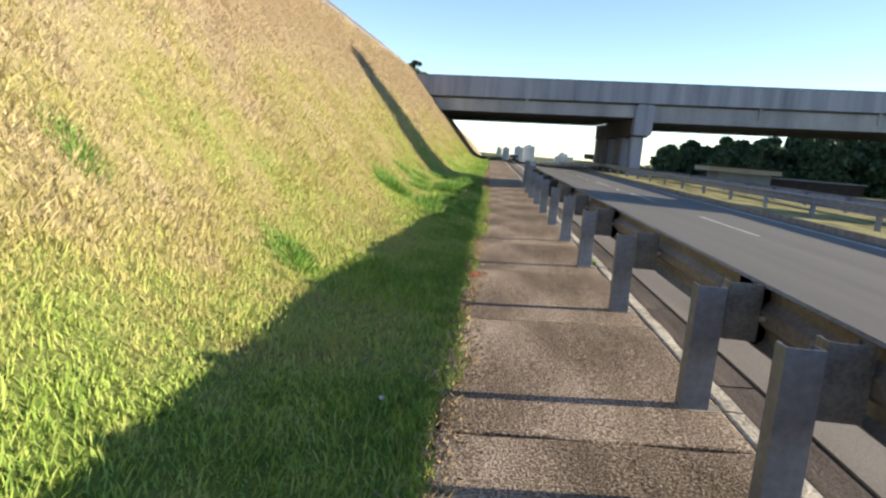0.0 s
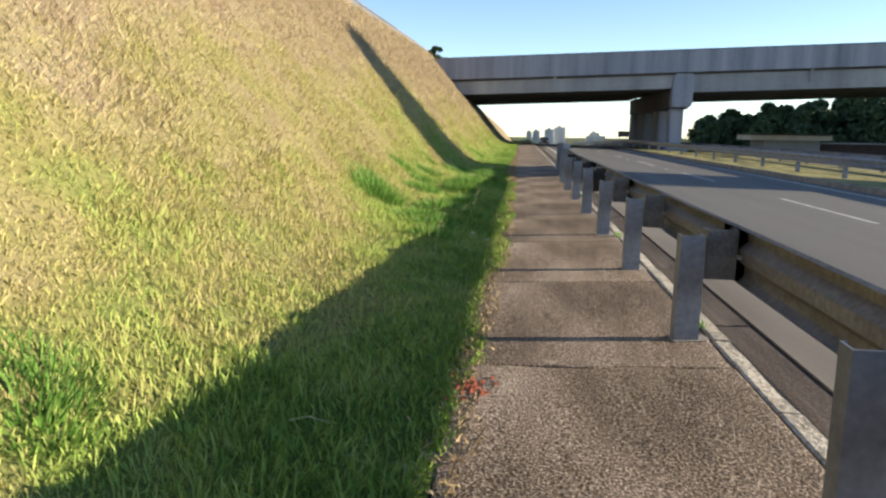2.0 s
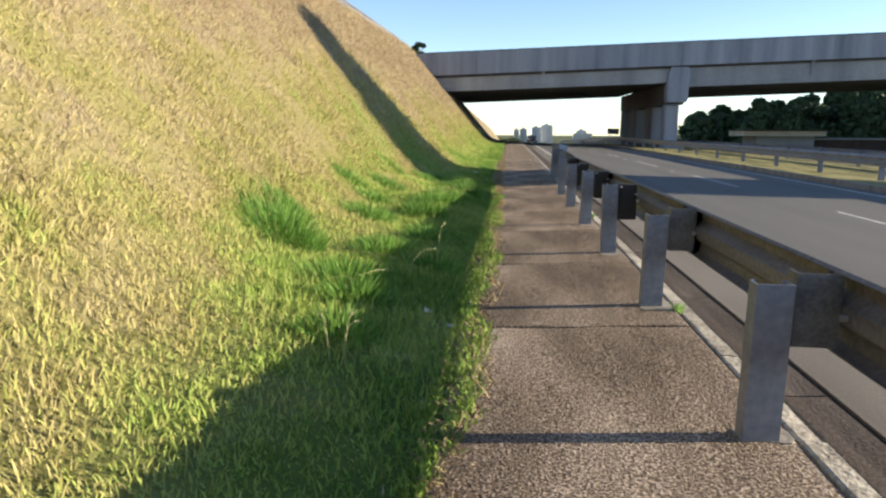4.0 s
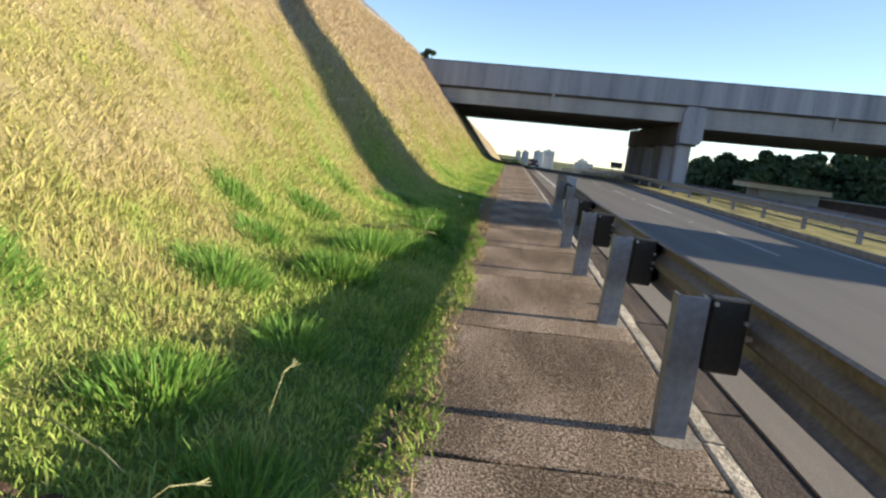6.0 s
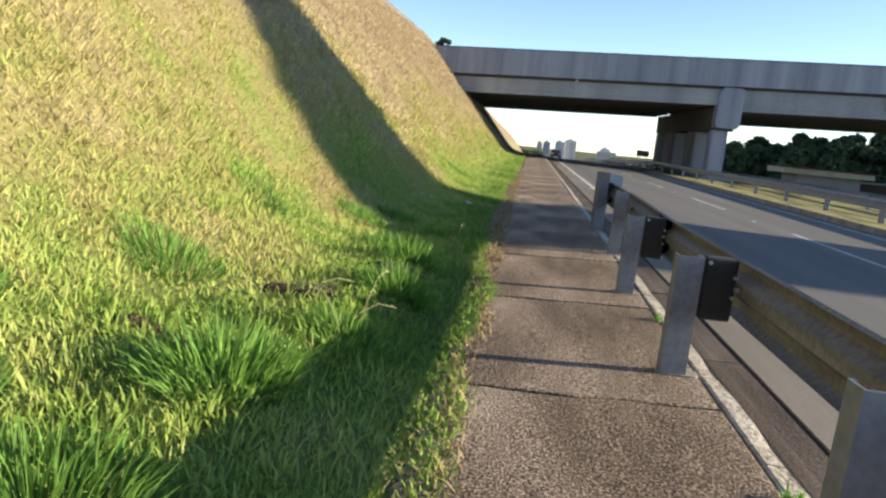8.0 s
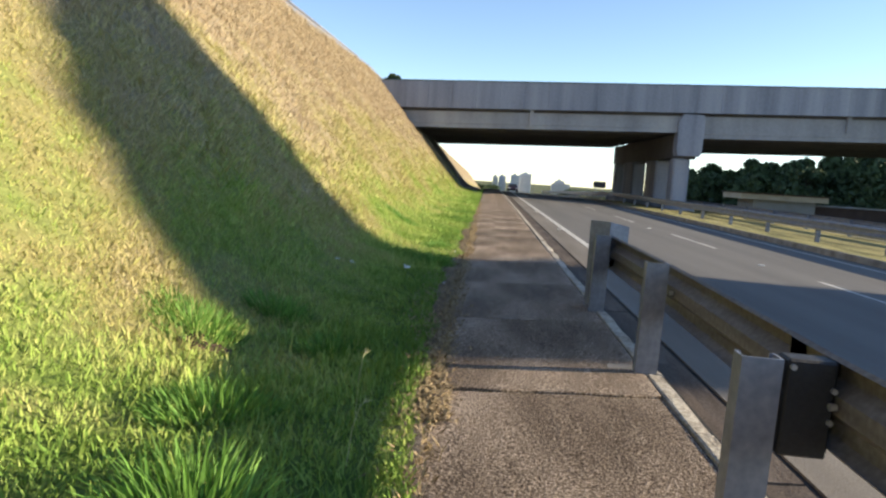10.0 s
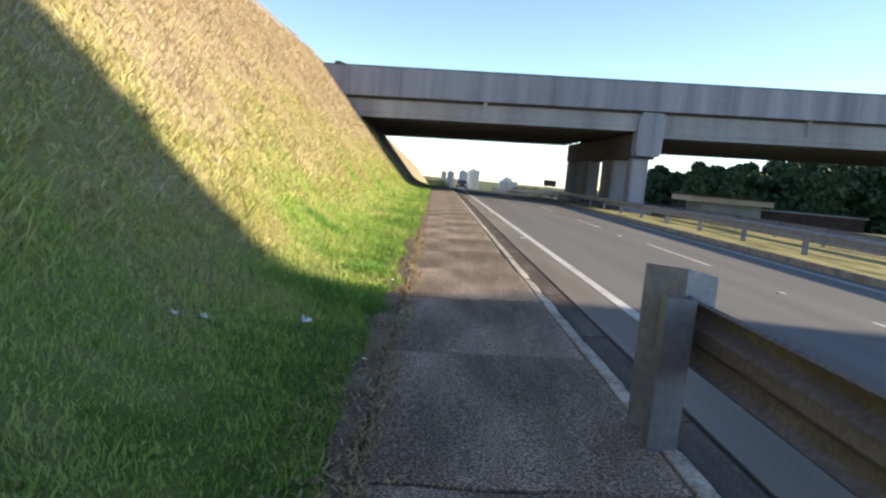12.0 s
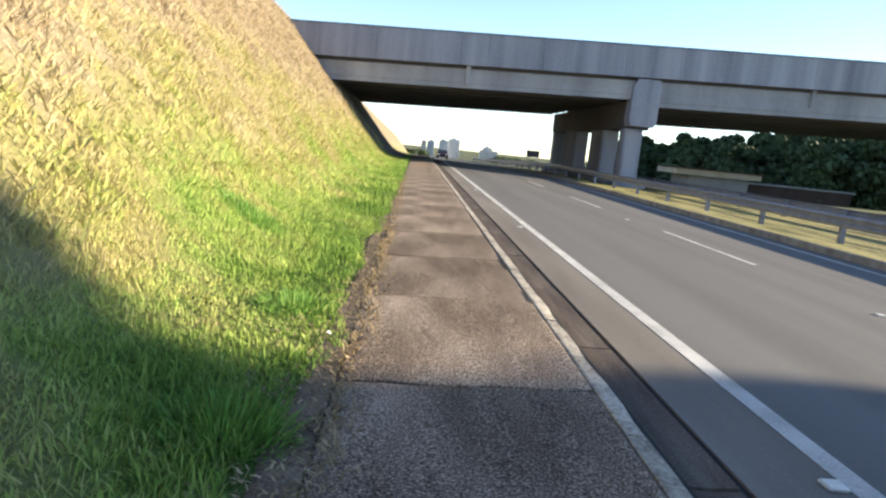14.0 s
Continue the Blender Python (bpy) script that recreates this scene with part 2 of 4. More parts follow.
def bank_z(x, y):
    d = TOE - x
    if d <= 0:
        return 0.04 * x
    if d < 1:
        z = -0.05 + 0.06 * d * d
    elif d < 2.2:
        u = (d - 1) / 1.2
        z = 0.01 + 1.2 * (0.12 * u + 1.06 * u * u / 2)
    else:
        z = 0.79 + 1.18 * (d - 2.2)
    swell = min(1, max(0, (y - 3.5) / 4)) * min(1, max(0, (18 - y) / 3))
    hump = 0.13 * math.exp(-((y - 14.4) / 2.0) ** 2) * min(1, d / 0.3) * max(0, 1 - d / 2.2)
    return z + 0.15 * swell * swell * (3 - 2 * swell) * min(1, d / 0.55) * max(0, 1 - d / 4) + hump


def crest_z(y):
    return min(5.0 + 0.05 * y, 8.3)


def bank(x, y):
    x += 1.1 * min(1, max(0, (y - 84) / 6))
    top = crest_z(y) + 0.25 * noise.noise((y * 0.13, 3.1, 0))
    z = bank_z(x, y)
    if z > top - 0.8:
        k = z - (top - 0.8)
        z = top - 0.8 + 0.9 * (1 - math.exp(-k / 0.9))
    bump = 0.16 * noise.noise((x * 0.45, y * 0.3, 1.7)) + 0.05 * noise.noise((x * 1.6, y * 1.4, 5.2))
    return z + bump * min(1, max(0, (TOE - 0.3 - x) / 1.5)) + fall(y)


def road_z(x, y):
    return -0.13 - 0.03 * max(0, x - 0.6) + fall(y)


bank_x = [TOE + 0.028, TOE] + [TOE - 0.18 * k for k in range(1, 60)] + [-13.5, -16, -22, -40, -90]
bank_y = [-30 + 0.5 * k for k in range(0, 190)] + [66 + 2.0 * k for k in range(0, 40)] + [150, 180, 230, 320]
mesh_object("embankment", [(x, y, bank(x, y) if x < TOE else 0.04 * x - 0.004 + fall(y)) for y in bank_y for x in bank_x],
            [(j * len(bank_x) + i, j * len(bank_x) + i + 1, (j + 1) * len(bank_x) + i + 1, (j + 1) * len(bank_x) + i)
             for j in range(len(bank_y) - 1) for i in range(len(bank_x) - 1)], M_SOIL, smooth=True)
tagged(bpy.data.objects["embankment"], "steep roadside bank with dry straw-coloured and green grass", "embankment", kind="structure")

gx = [-3000, -400, -95, -30, -1.3, 0.25, 8.4, 14, 26, 34, 60, 150, 600, 3000]
gy = [-200, -40, 0, 40, 75, 110, 150, 220, 400, 800, 1500, 3000, 4500]
mesh_object("ground", [(x, y, (-0.45 if x < 8.4 else -0.72 if x < 30 else -1.2) - 0.05 + fall(min(y, 1800))) for y in gy for x in gx],
            [(j * len(gx) + i, j * len(gx) + i + 1, (j + 1) * len(gx) + i + 1, (j + 1) * len(gx) + i)
             for j in range(len(gy) - 1) for i in range(len(gx) - 1)], M_LAND)
tagged(bpy.data.objects["ground"], "open land of dull grass and scrub falling away", "ground", kind="structure")

long_y = [-30, 0, 40, 75, 110, 150, 220, 400, 800]


def strip(name, x0, x1, mat, label, category, lift=0.0, ys=long_y, thick=0.3, zf=road_z):
    s = []
    for y in ys:
        s.append([(x0, y, zf(x0, y) + lift), (x1, y, zf(x1, y) + lift), (x1, y, zf(x1, y) + lift - thick), (x0, y, zf(x0, y) + lift - thick)])
    v = [p for q in s for p in q]
    f = [(4 * j + i, 4 * j + (i + 1) % 4, 4 * j + 4 + (i + 1) % 4, 4 * j + 4 + i) for j in range(len(ys) - 1) for i in range(4)]
    f += [(3, 2, 1, 0), tuple(range(len(v) - 4, len(v)))]
    ob = mesh_object(name, v, f, mat)
    return tagged(ob, label, category, kind="structure")


strip("shoulder", 0.70, 1.23, M_SHOULDER, "brownish worn asphalt shoulder beside the gutter", "road shoulder")
strip("road", 1.23, 8.40, M_ROAD, "grey worn asphalt carriageway of two lanes", "road")
strip("gutter_bed", 0.30, 0.64, M_SEAM, "dark bed under the gutter", "gutter bed", -0.01)
strip("tar_seam", 0.64, 0.70, M_SEAM, "black tar seam between gutter and asphalt", "seam", -0.015)
strip("edge_line", 1.23, 1.38, M_PAINT, "worn white painted edge line on asphalt", "road marking", 0.004, thick=0.003)
strip("far_edge_line", 7.75, 7.87, M_PAINT, "worn white painted edge line beside the median", "road marking", 0.004, thick=0.003)
strip("far_kerb", 8.40, 8.55, M_MORTAR, "pale concrete kerb along the median", "kerb", 0.16)
strip("median", 8.55, 10.25, M_MEDIAN, "mown dry yellow grass edge of the median", "median", 0.13)
strip("median_middle", 10.25, 15.6, M_BACKGRASS, "rough patchy grass in the middle of the median", "median", 0.13)
strip("opposite_road", 15.6, 26.0, M_ROAD, "grey asphalt of the opposite carriageway", "road", 0.0)
strip("opposite_verge", 26.0, 33.0, M_MEDIAN, "dry grass verge beyond the opposite carriageway", "verge", 0.05)

for k in range(-4, 16):
    y0 = 31.0 + 9.55 * k
    if y0 < -20:
        continue
    d = mesh_object("lane_dash", [(x, y, road_z(x, y) + 0.004) for x, y in ((4.90, y0), (5.0, y0), (5.0, y0 + 4.2), (4.90, y0 + 4.2))], [(0, 1, 2, 3)], M_PAINT)
    tagged(d, "worn white lane dash painted on asphalt", "road marking", "lane dashes", "structure")


# ---- pavement slabs and kerb stones ----
pavement = empty("pavement", "footway of dark exposed-aggregate concrete slabs", "pavement", kind="structure")
kerb = empty("kerb", "pale weathered concrete kerb stones beside the footway", "kerb", kind="structure")
bed = strip("pavement_bed", -1.30, 0.30, M_SEAM, "dark sand bed under the footway slabs", "pavement bed", -0.02, thick=0.3, zf=lambda x, y: 0.04 * x + fall(y))


def slab_mesh(name, x0, x1, y0, y1, z0, slope, mat, parent, edge, seed):
    rnd = random.Random(seed)
    v, f = [], []
    w = lambda: rnd.uniform(-edge, edge)
    n = 6
    ring = [(x0 + w(), y0 + (y1 - y0) * k / n) for k in range(n)] + [(x0 + (x1 - x0) * k / n, y1 + w()) for k in range(n)]
    ring += [(x1, y1 - (y1 - y0) * k / n) for k in range(n)] + [(x1 - (x1 - x0) * k / n, y0 + w()) for k in range(n)]
    m = len(ring)
    cx, cy = (x0 + x1) / 2, (y0 + y1) / 2
    for inset, dz in ((0, -0.08), (0, -0.006), (0.010, 0.0)):
        for x, y in ring:
            v.append((x + (cx - x) * inset * 2 / (x1 - x0) - cx, y + (cy - y) * inset * 2 / (y1 - y0) - cy, slope * x + dz))
    for r in range(2):
        for i in range(m):
            f.append((r * m + i, r * m + (i + 1) % m, (r + 1) * m + (i + 1) % m, (r + 1) * m + i))
    f.append(tuple(range(2 * m, 3 * m)))
    ob = mesh_object(name, v, f, mat, parent)
    ob.location = (cx, cy, z0)
    return ob


slabs = [slab_mesh("slab", -1.22, 0.165, 0.012, 1.988, 0, 0.04, M_SLAB, pavement, 0.020, s) for s in range(4)]
rs = random.Random(5)
for k, s in enumerate(slabs):
    s.location = (-0.5275, -9.45 + 2.0 * k, 0)
for k in range(4, 76):
    y = -9.45 + 2.0 * k
    src = slabs[rs.randrange(4)]
    share(src, Matrix.Translation((-0.5275, y, fall(y) + rs.uniform(-0.006, 0.004))) @ Matrix.Rotation(rs.uniform(-0.003, 0.003), 4, "X"), pavement)


def kerb_stone(seed):
    rnd = random.Random(seed)
    ys = [-0.494, -0.3, -0.05, 0.2, 0.494]
    v, f = [], []
    for y in ys:
        c = rnd.uniform(0.0, 0.014)
        for x, z in ((0.175, -0.3), (0.175, 0.008), (0.19, 0.012), (0.275 - c, 0.010 - c * 0.3), (0.296 - c * 0.3, -0.012 - c), (0.300, -0.3)):
            v.append((x, y, z))
    for j in range(4):
        for i in range(6):
            a, b = j * 6 + i, j * 6 + (i + 1) % 6
            f.append((a, b, b + 6, a + 6))
    f += [(5, 4, 3, 2, 1, 0), tuple(range(24, 30))]
    return mesh_object("kerb_stone", v, f, M_KERB, kerb)


stones = [kerb_stone(s) for s in range(5)]
for k, s in enumerate(stones):
    s.location = (0, -9.5 + k, 0)
for k in range(5, 135):
    y = -9.5 + k
    share(stones[rs.randrange(5)], Matrix.Translation((rs.uniform(-0.003, 0.003), y, fall(y) + rs.uniform(-0.005, 0.004))), kerb)


gutter = empty("gutter", "dark stained concrete gutter in cast lengths beside the kerb", "gutter", kind="structure")


def gutter_length(seed):
    """A cast length: dished a little, its ends uneven."""
    rnd = random.Random(seed)
    xs, ys = (0.302, 0.38, 0.50, 0.638), (-0.992, -0.5, 0.0, 0.5, 0.992)
    dip = (0.012, 0.002, 0.0, 0.008)
    v = [(x, y + (rnd.uniform(-0.006, 0.006) if abs(y) > 0.9 else 0), d + rnd.uniform(-0.002, 0.002)) for y in ys for x, d in zip(xs, dip)]
    f = [(j * 4 + i, j * 4 + i + 1, j * 4 + i + 5, j * 4 + i + 4) for j in range(4) for i in range(3)]
    n0 = len(v)
    rim = [0, 1, 2, 3, 7, 11, 15, 19, 18, 17, 16, 12, 8, 4]
    v += [(v[i][0], v[i][1], -0.06) for i in rim]
    f += [(rim[i], n0 + i, n0 + (i + 1) % 14, rim[(i + 1) % 14]) for i in range(14)]
    return mesh_object("gutter_length", v, f, M_GUTTER, gutter)


lengths = [gutter_length(80 + k) for k in range(3)]
for k in range(70):
    y = -10.2 + 2.0 * k
    m = Matrix.Translation((0, y, road_z(0.45, y) + 0.004 + rs.uniform(-0.003, 0.003)))
    if k < 3:
        lengths[k].matrix_basis = m
    else:
        share(lengths[rs.randrange(3)], m, gutter)


# ---- guard rails ----
W_OUT = [(0.0, 0.312), (0.012, 0.300), (0.058, 0.335), (0.064, 0.385), (0.012, 0.430), (0.012, 0.495), (0.064, 0.540), (0.058, 0.590), (0.012, 0.625), (0.0, 0.613)]


def w_section(x0, dz, flip=1):
    back = [(x0 + flip * x, z + dz) for x, z in W_OUT]
    front = [(x0 + flip * (x + 0.005), z + dz) for x, z in reversed(W_OUT)]
    return back + front


def channel(bm, w, d, t, z0, z1, cx=0.0, cy=0.0, lip=0.02):
    """A C-shaped steel section standing upright, its web facing -y."""
    pts = [(-w / 2, 0), (w / 2, 0), (w / 2, d), (w / 2 - lip, d), (w / 2 - lip, d - t), (w / 2 - t, d - t), (w / 2 - t, t), (-w / 2 + t, t), (-w / 2 + t, d - t), (-w / 2 + lip, d - t), (-w / 2 + lip, d), (-w / 2, d)]
    lo = [bm.verts.new((cx + x, cy + y, z0)) for x, y in pts]
    hi = [bm.verts.new((cx + x, cy + y, z1)) for x, y in pts]
    k = len(pts)
    for i in range(k):
        bm.faces.new((lo[i], lo[(i + 1) % k], hi[(i + 1) % k], hi[i]))
    bm.faces.new(hi)
    bm.faces.new(lo[::-1])


def lift(y):
    """The rail stands a little higher towards its end."""
    return 0.03 + 0.02 * min(1, max(0, (y - 2) / 7)) + 0.035 * min(1, max(0, (y - 16) / 2))


guardrail = empty("guardrail", "weathered steel guardrail with galvanised posts along the kerb", "guardrail")
bm = bmesh.new()
channel(bm, 0.138, 0.085, 0.007, -0.25, 0.645, 0.030, 0.0)
post = part("post", bm, M_GALV, guardrail, "galvanised steel channel post")
bm = bmesh.new()
channel(bm, 0.165, 0.09, 0.006, 0.33, 0.615, 0.205, 0.045)
spacer = part("spacer", bm, M_SHADESTEEL, guardrail, "grey steel spacer, darkened for shade")
# solid box; its black colour stands for the channel's shaded hollow
bm = bmesh.new()
box(bm, (0.115, 0.004, 0.285), (0.28, 0.10, 0.625), 0.008)
hollow_spacer = part("spacer", bm, M_HOLLOW, guardrail, "spacer block, black for the shade in its open side")
bm = bmesh.new()
cyl(bm, (0.268, -0.012, 0), (0.268, 0.006, 0), 0.011, 0.009, 6)
bolt = part("bolt", bm, M_BOLT, guardrail)
first_dark = True
post.location = (0, -8.0, 0)
spacer.location = (0, -8.0, 0)
lean = random.Random(11)
for n in range(-3, 11):
    m = Matrix.Translation((lean.uniform(-0.006, 0.006) + (0.145 if n >= 9 else 0), -0.98 if n == -1 else 2.0 * n, lean.uniform(-0.01, 0.008))) @ Euler((lean.uniform(-0.015, 0.015), lean.uniform(-0.012, 0.022), lean.uniform(-0.05, 0.05))).to_matrix().to_4x4() 
    tall = Matrix.Diagonal((1, 1, (0.62 if n < 5 else 0.67 if n < 9 else 0.735) / 0.645, 1))
    m, rest = m @ tall, m @ Matrix.Translation((0, 0, lift(2.0 * n)))
    share(post, m, guardrail)
    if n >= 9:
        continue
    if n < 5:
        share(spacer, rest, guardrail)
    elif first_dark:
        hollow_spacer.matrix_basis, first_dark = rest, False
        bolt.matrix_basis = rest @ Matrix.Translation((0, 0, 0.53))
        share(bolt, rest @ Matrix.Translation((-0.14, 0, 0.60)), guardrail)
    else:
        share(hollow_spacer, rest, guardrail)
        for bx, bz in ((0, 0.53), (0, 0.42), (-0.14, 0.60)):
            share(bolt, rest @ Matrix.Translation((bx, 0, bz)), guardrail)
for k in range(8):
    y0 = -11.9 + 4.0 * k
    sec = w_section(0.285 + 0.004 * (k % 2), 0.0)
    kk, ys = len(sec), [y0 + 0.5 * i for i in range(9)] + [min(y0 + 4.25, 20.3)]
    v = [(px, y, pz + lift(y)) for y in ys for px, pz in sec]
    f = [(j * kk + i, j * kk + (i + 1) % kk, (j + 1) * kk + (i + 1) % kk, (j + 1) * kk + i) for j in range(len(ys) - 1) for i in range(kk)]
    f += [tuple(range(kk - 1, -1, -1)), tuple(range((len(ys) - 1) * kk, len(ys) * kk))]
    mesh_object("rail_beam", v, f, M_RUST, guardrail, "stained corrugated steel beam")
# the folded end plate
v = []
for x, y, z0, z1 in ((0.10, 20.32, 0.0, 0.845), (0.275, 20.22, 0.0, 0.845), (0.29, 20.23, 0.45, 0.84), (0.475, 20.33, 0.58, 0.80)):
    v += [(x, y, z0), (x, y, z1), (x, y + 0.006, z0), (x, y + 0.006, z1)]
f = []
for i in range(3):
    a, c = 4 * i, 4 * i + 4
    f += [(a, c, c + 1, a + 1), (a + 2, a + 3, c + 3, c + 2), (a + 1, c + 1, c + 3, a + 3), (a, a + 2, c + 2, c)]
f += [(0, 1, 3, 2), (12, 14, 15, 13)]
mesh_object("end_plate", v, f, M_GALV, guardrail, "bent galvanised end plate")
bm = bmesh.new()
cyl(bm, (0.262, 0, 0.465), (0.285, 0, 0.465), 0.014, 0.012, 6)
beam_bolt = part("beam_bolt", bm, M_BOLT, guardrail)
beam_bolt.location = (0, -6.02, 0)
for n in range(-2, 10):
    share(beam_bolt, Matrix.Translation((0, 2.0 * n - 0.02, lift(2.0 * n))), guardrail)


def far_rail(x, z0, y0, y1, step, name_label, flip):
    g = empty("guardrail", name_label, "guardrail", "median guardrails")
    ys = [y0 + step * k for k in range(int((y1 - y0) / step) + 1)]
    b = bmesh.new()
    channel(b, 0.14, 0.10, 0.01, -0.1, 0.72)
    p = part("post", b, M_GALV, g)
    p.location = (x, ys[0], road_z(x, ys[0]) + z0)
    for y in ys[1:]:
        share(p, Matrix.Translation((x, y, road_z(x, y) + z0)), g)
    for k in range(0, len(ys) - 1, 4):
        seg = ys[k:k + 5]
        sec = w_section(x + flip * 0.09, 0.12, flip)
        kk = len(sec)
        v = [(px, y, pz + road_z(x, y) + z0) for y in seg for px, pz in sec]
        f = [(j * kk + i, j * kk + (i + 1) % kk, (j + 1) * kk + (i + 1) % kk, (j + 1) * kk + i) for j in range(len(seg) - 1) for i in range(kk)]
        mesh_object("rail_beam", v, f, M_GALV, g)
    return g


far_rail(10.1, 0.13, -11.4, 150, 4.0, "grey steel guardrail standing in the dry median grass", -1)
far_rail(15.0, 0.13, -12, 150, 4.0, "grey steel guardrail beside the opposite carriageway", 1)


# ---- overpass ----
BY = 61.5
rise = lambda x: 0.036 * x - 0.17
bridge = empty("overpass", "grey concrete road overpass on a wide pier", "bridge")


def sloped_box(name, x0, x1, y0, y1, z0, z1, mat, parent, label=""):
    v = [(x, y, z + rise(x)) for x in (x0, x1) for y in (y0, y1) for z in (z0, z1)]
    f = [(0, 1, 3, 2), (4, 6, 7, 5), (0, 4, 5, 1), (2, 3, 7, 6), (0, 2, 6, 4), (1, 5, 7, 3)]
    return mesh_object(name, v, f, mat, parent, label)


rb = random.Random(3)
x = -27.2
while x < 72:
    w = 1.67
    dy = rb.uniform(0, 0.012)
    sloped_box("parapet_panel", x + 0.006, x + w - 0.006, BY - 0.35 + dy, BY - 0.12, 6.03, 7.86, M_CONC, bridge)
    x += w
sloped_box("parapet_core", -27.2, 72.8, BY - 0.118, BY + 0.31, 6.05, 7.86, M_SHADEC, bridge)
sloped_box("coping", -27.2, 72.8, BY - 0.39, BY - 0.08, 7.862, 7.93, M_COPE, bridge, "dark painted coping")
sloped_box("deck", -27.2, 72.8, BY + 0.315, BY + 25.4, 5.85, 6.35, M_SHADEC, bridge)
sloped_box("far_parapet", -27.2, 72.8, BY + 25.4, BY + 25.65, 6.03, 7.86, M_CONC, bridge)


def girder(y, x0, x1, zb, mat):
    sec = [(-0.32, zb), (0.32, zb), (0.32, zb + 0.2), (0.13, zb + 0.36), (0.13, 5.55), (0.35, 5.7), (0.35, 5.848), (-0.35, 5.848), (-0.35, 5.7), (-0.13, 5.55), (-0.13, zb + 0.36), (-0.32, zb + 0.2)]
    if y < BY + 1:
        sec = [(-0.10, zb), (0.32, zb), (0.32, zb + 0.2), (0.13, zb + 0.36), (0.13, 5.848), (-0.12, 5.848), (-0.13, zb + 0.30), (-0.10, zb + 0.26)]
    k = len(sec)
    v = [(xx, y + dy, z + rise(xx)) for xx in (x0, x1) for dy, z in sec]
    f = [(i, (i + 1) % k, k + (i + 1) % k, k + i) for i in range(k)] + [tuple(range(k)), tuple(range(2 * k - 1, k - 1, -1))]
    return mesh_object("girder", v, f, mat, bridge)


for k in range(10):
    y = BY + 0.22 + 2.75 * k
    # front girder in the open tone, inner ones in the painted shade
    mt = M_BEAM if k == 0 else M_SHADEC
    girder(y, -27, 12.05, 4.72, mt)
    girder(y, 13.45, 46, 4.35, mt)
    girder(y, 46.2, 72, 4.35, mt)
for xx in (-19.6, -8.9, 1.8, 23.2, 33.8, 44.4):
    sloped_box("rib", xx - 0.13, xx + 0.13, BY - 0.08, BY + 0.20, 4.95, 6.02, M_BEAM, bridge)
# pier head, cap and columns
v = []
for y in (BY - 0.30, BY + 0.75):
    for px, pz in ((11.95, 3.30), (13.40, 3.30), (13.55, 3.55), (13.60, 5.9), (13.45, 6.12), (12.15, 6.12), (11.90, 5.7), (11.85, 3.7)):
        v.append((px, y, pz + 0.10))
f = [tuple(range(8)), tuple(range(15, 7, -1))] + [(i, i + 8, (i + 1) % 8 + 8, (i + 1) % 8) for i in range(8)]
mesh_object("pier_head", v, f, M_CONC, bridge, "pale chamfered end block of the pier")
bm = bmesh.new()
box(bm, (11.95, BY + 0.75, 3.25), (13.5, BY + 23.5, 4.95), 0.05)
part("pier_cap", bm, M_SHADEC, bridge)
for x0, x1, y0, y1 in ((11.95, 13.1, BY + 0.5, BY + 1.7), (11.95, 13.1, BY + 5.45, BY + 8.8), (11.95, 13.1, BY + 13.8, BY + 17.8), (11.95, 13.1, BY + 21.9, BY + 23.1)):
    bm = bmesh.new()
    box(bm, (x0, y0, -1.6), (x1, y1, 3.26), 0.12)
    part("column", bm, M_CONC, bridge)
bm = bmesh.new()
box(bm, (11.5, BY + 0.1, -1.6), (13.6, BY + 24, -0.12), 0.05)
part("pier_base", bm, M_CONC, bridge)
box_part("abutment", (55, BY + 0.2, -3), (57, BY + 25, 5.6), M_CONC, bridge)
# paved slope under the deck
px = [TOE - 0.4 - 0.5 * k for k in range(16)]
py = [BY + 0.5 + 1.5 * k for k in range(20)]
mesh_object("slope_paving", [(x, y, bank(x, y) + 0.10) for y in py for x in px],
            [(j * 16 + i, j * 16 + i + 1, (j + 1) * 16 + i + 1, (j + 1) * 16 + i) for j in range(19) for i in range(15)], M_PAVE)
tagged(bpy.data.objects["slope_paving"], "dark concrete paving on the slope under the overpass", "paving", kind="structure")


# ---- crest rail, trees, far things ----
def crest_x(y):
    return TOE - 2.2 - (crest_z(y) - 0.79) / 1.18


crest = empty("guardrail", "grey steel guardrail on top of the grass bank", "guardrail")
b = bmesh.new()
channel(b, 0.14, 0.10, 0.01, -0.6, 0.75)
cp = part("post", b, M_GALV, crest)
cy = [14 + 4.0 * k for k in range(12)]
for k, y in enumerate(cy):
    m = Matrix.Translation((crest_x(y) - 0.55, y, crest_z(y) - 0.22))
    if k == 0:
        cp.matrix_basis = m
    else:
        share(cp, m, crest)
for k in range(0, 11, 2):
    seg = cy[k:k + 3]
    if len(seg) < 2:
        continue
    sec = w_section(0, 0.1)
    kk = len(sec)
    v = [(crest_x(y) - 0.45 + px, y, crest_z(y) - 0.22 + pz) for y in seg for px, pz in sec]
    mesh_object("rail_beam", v, [(j * kk + i, j * kk + (i + 1) % kk, (j + 1) * kk + (i + 1) % kk, (j + 1) * kk + i) for j in range(len(seg) - 1) for i in range(kk)], M_GALV, crest)


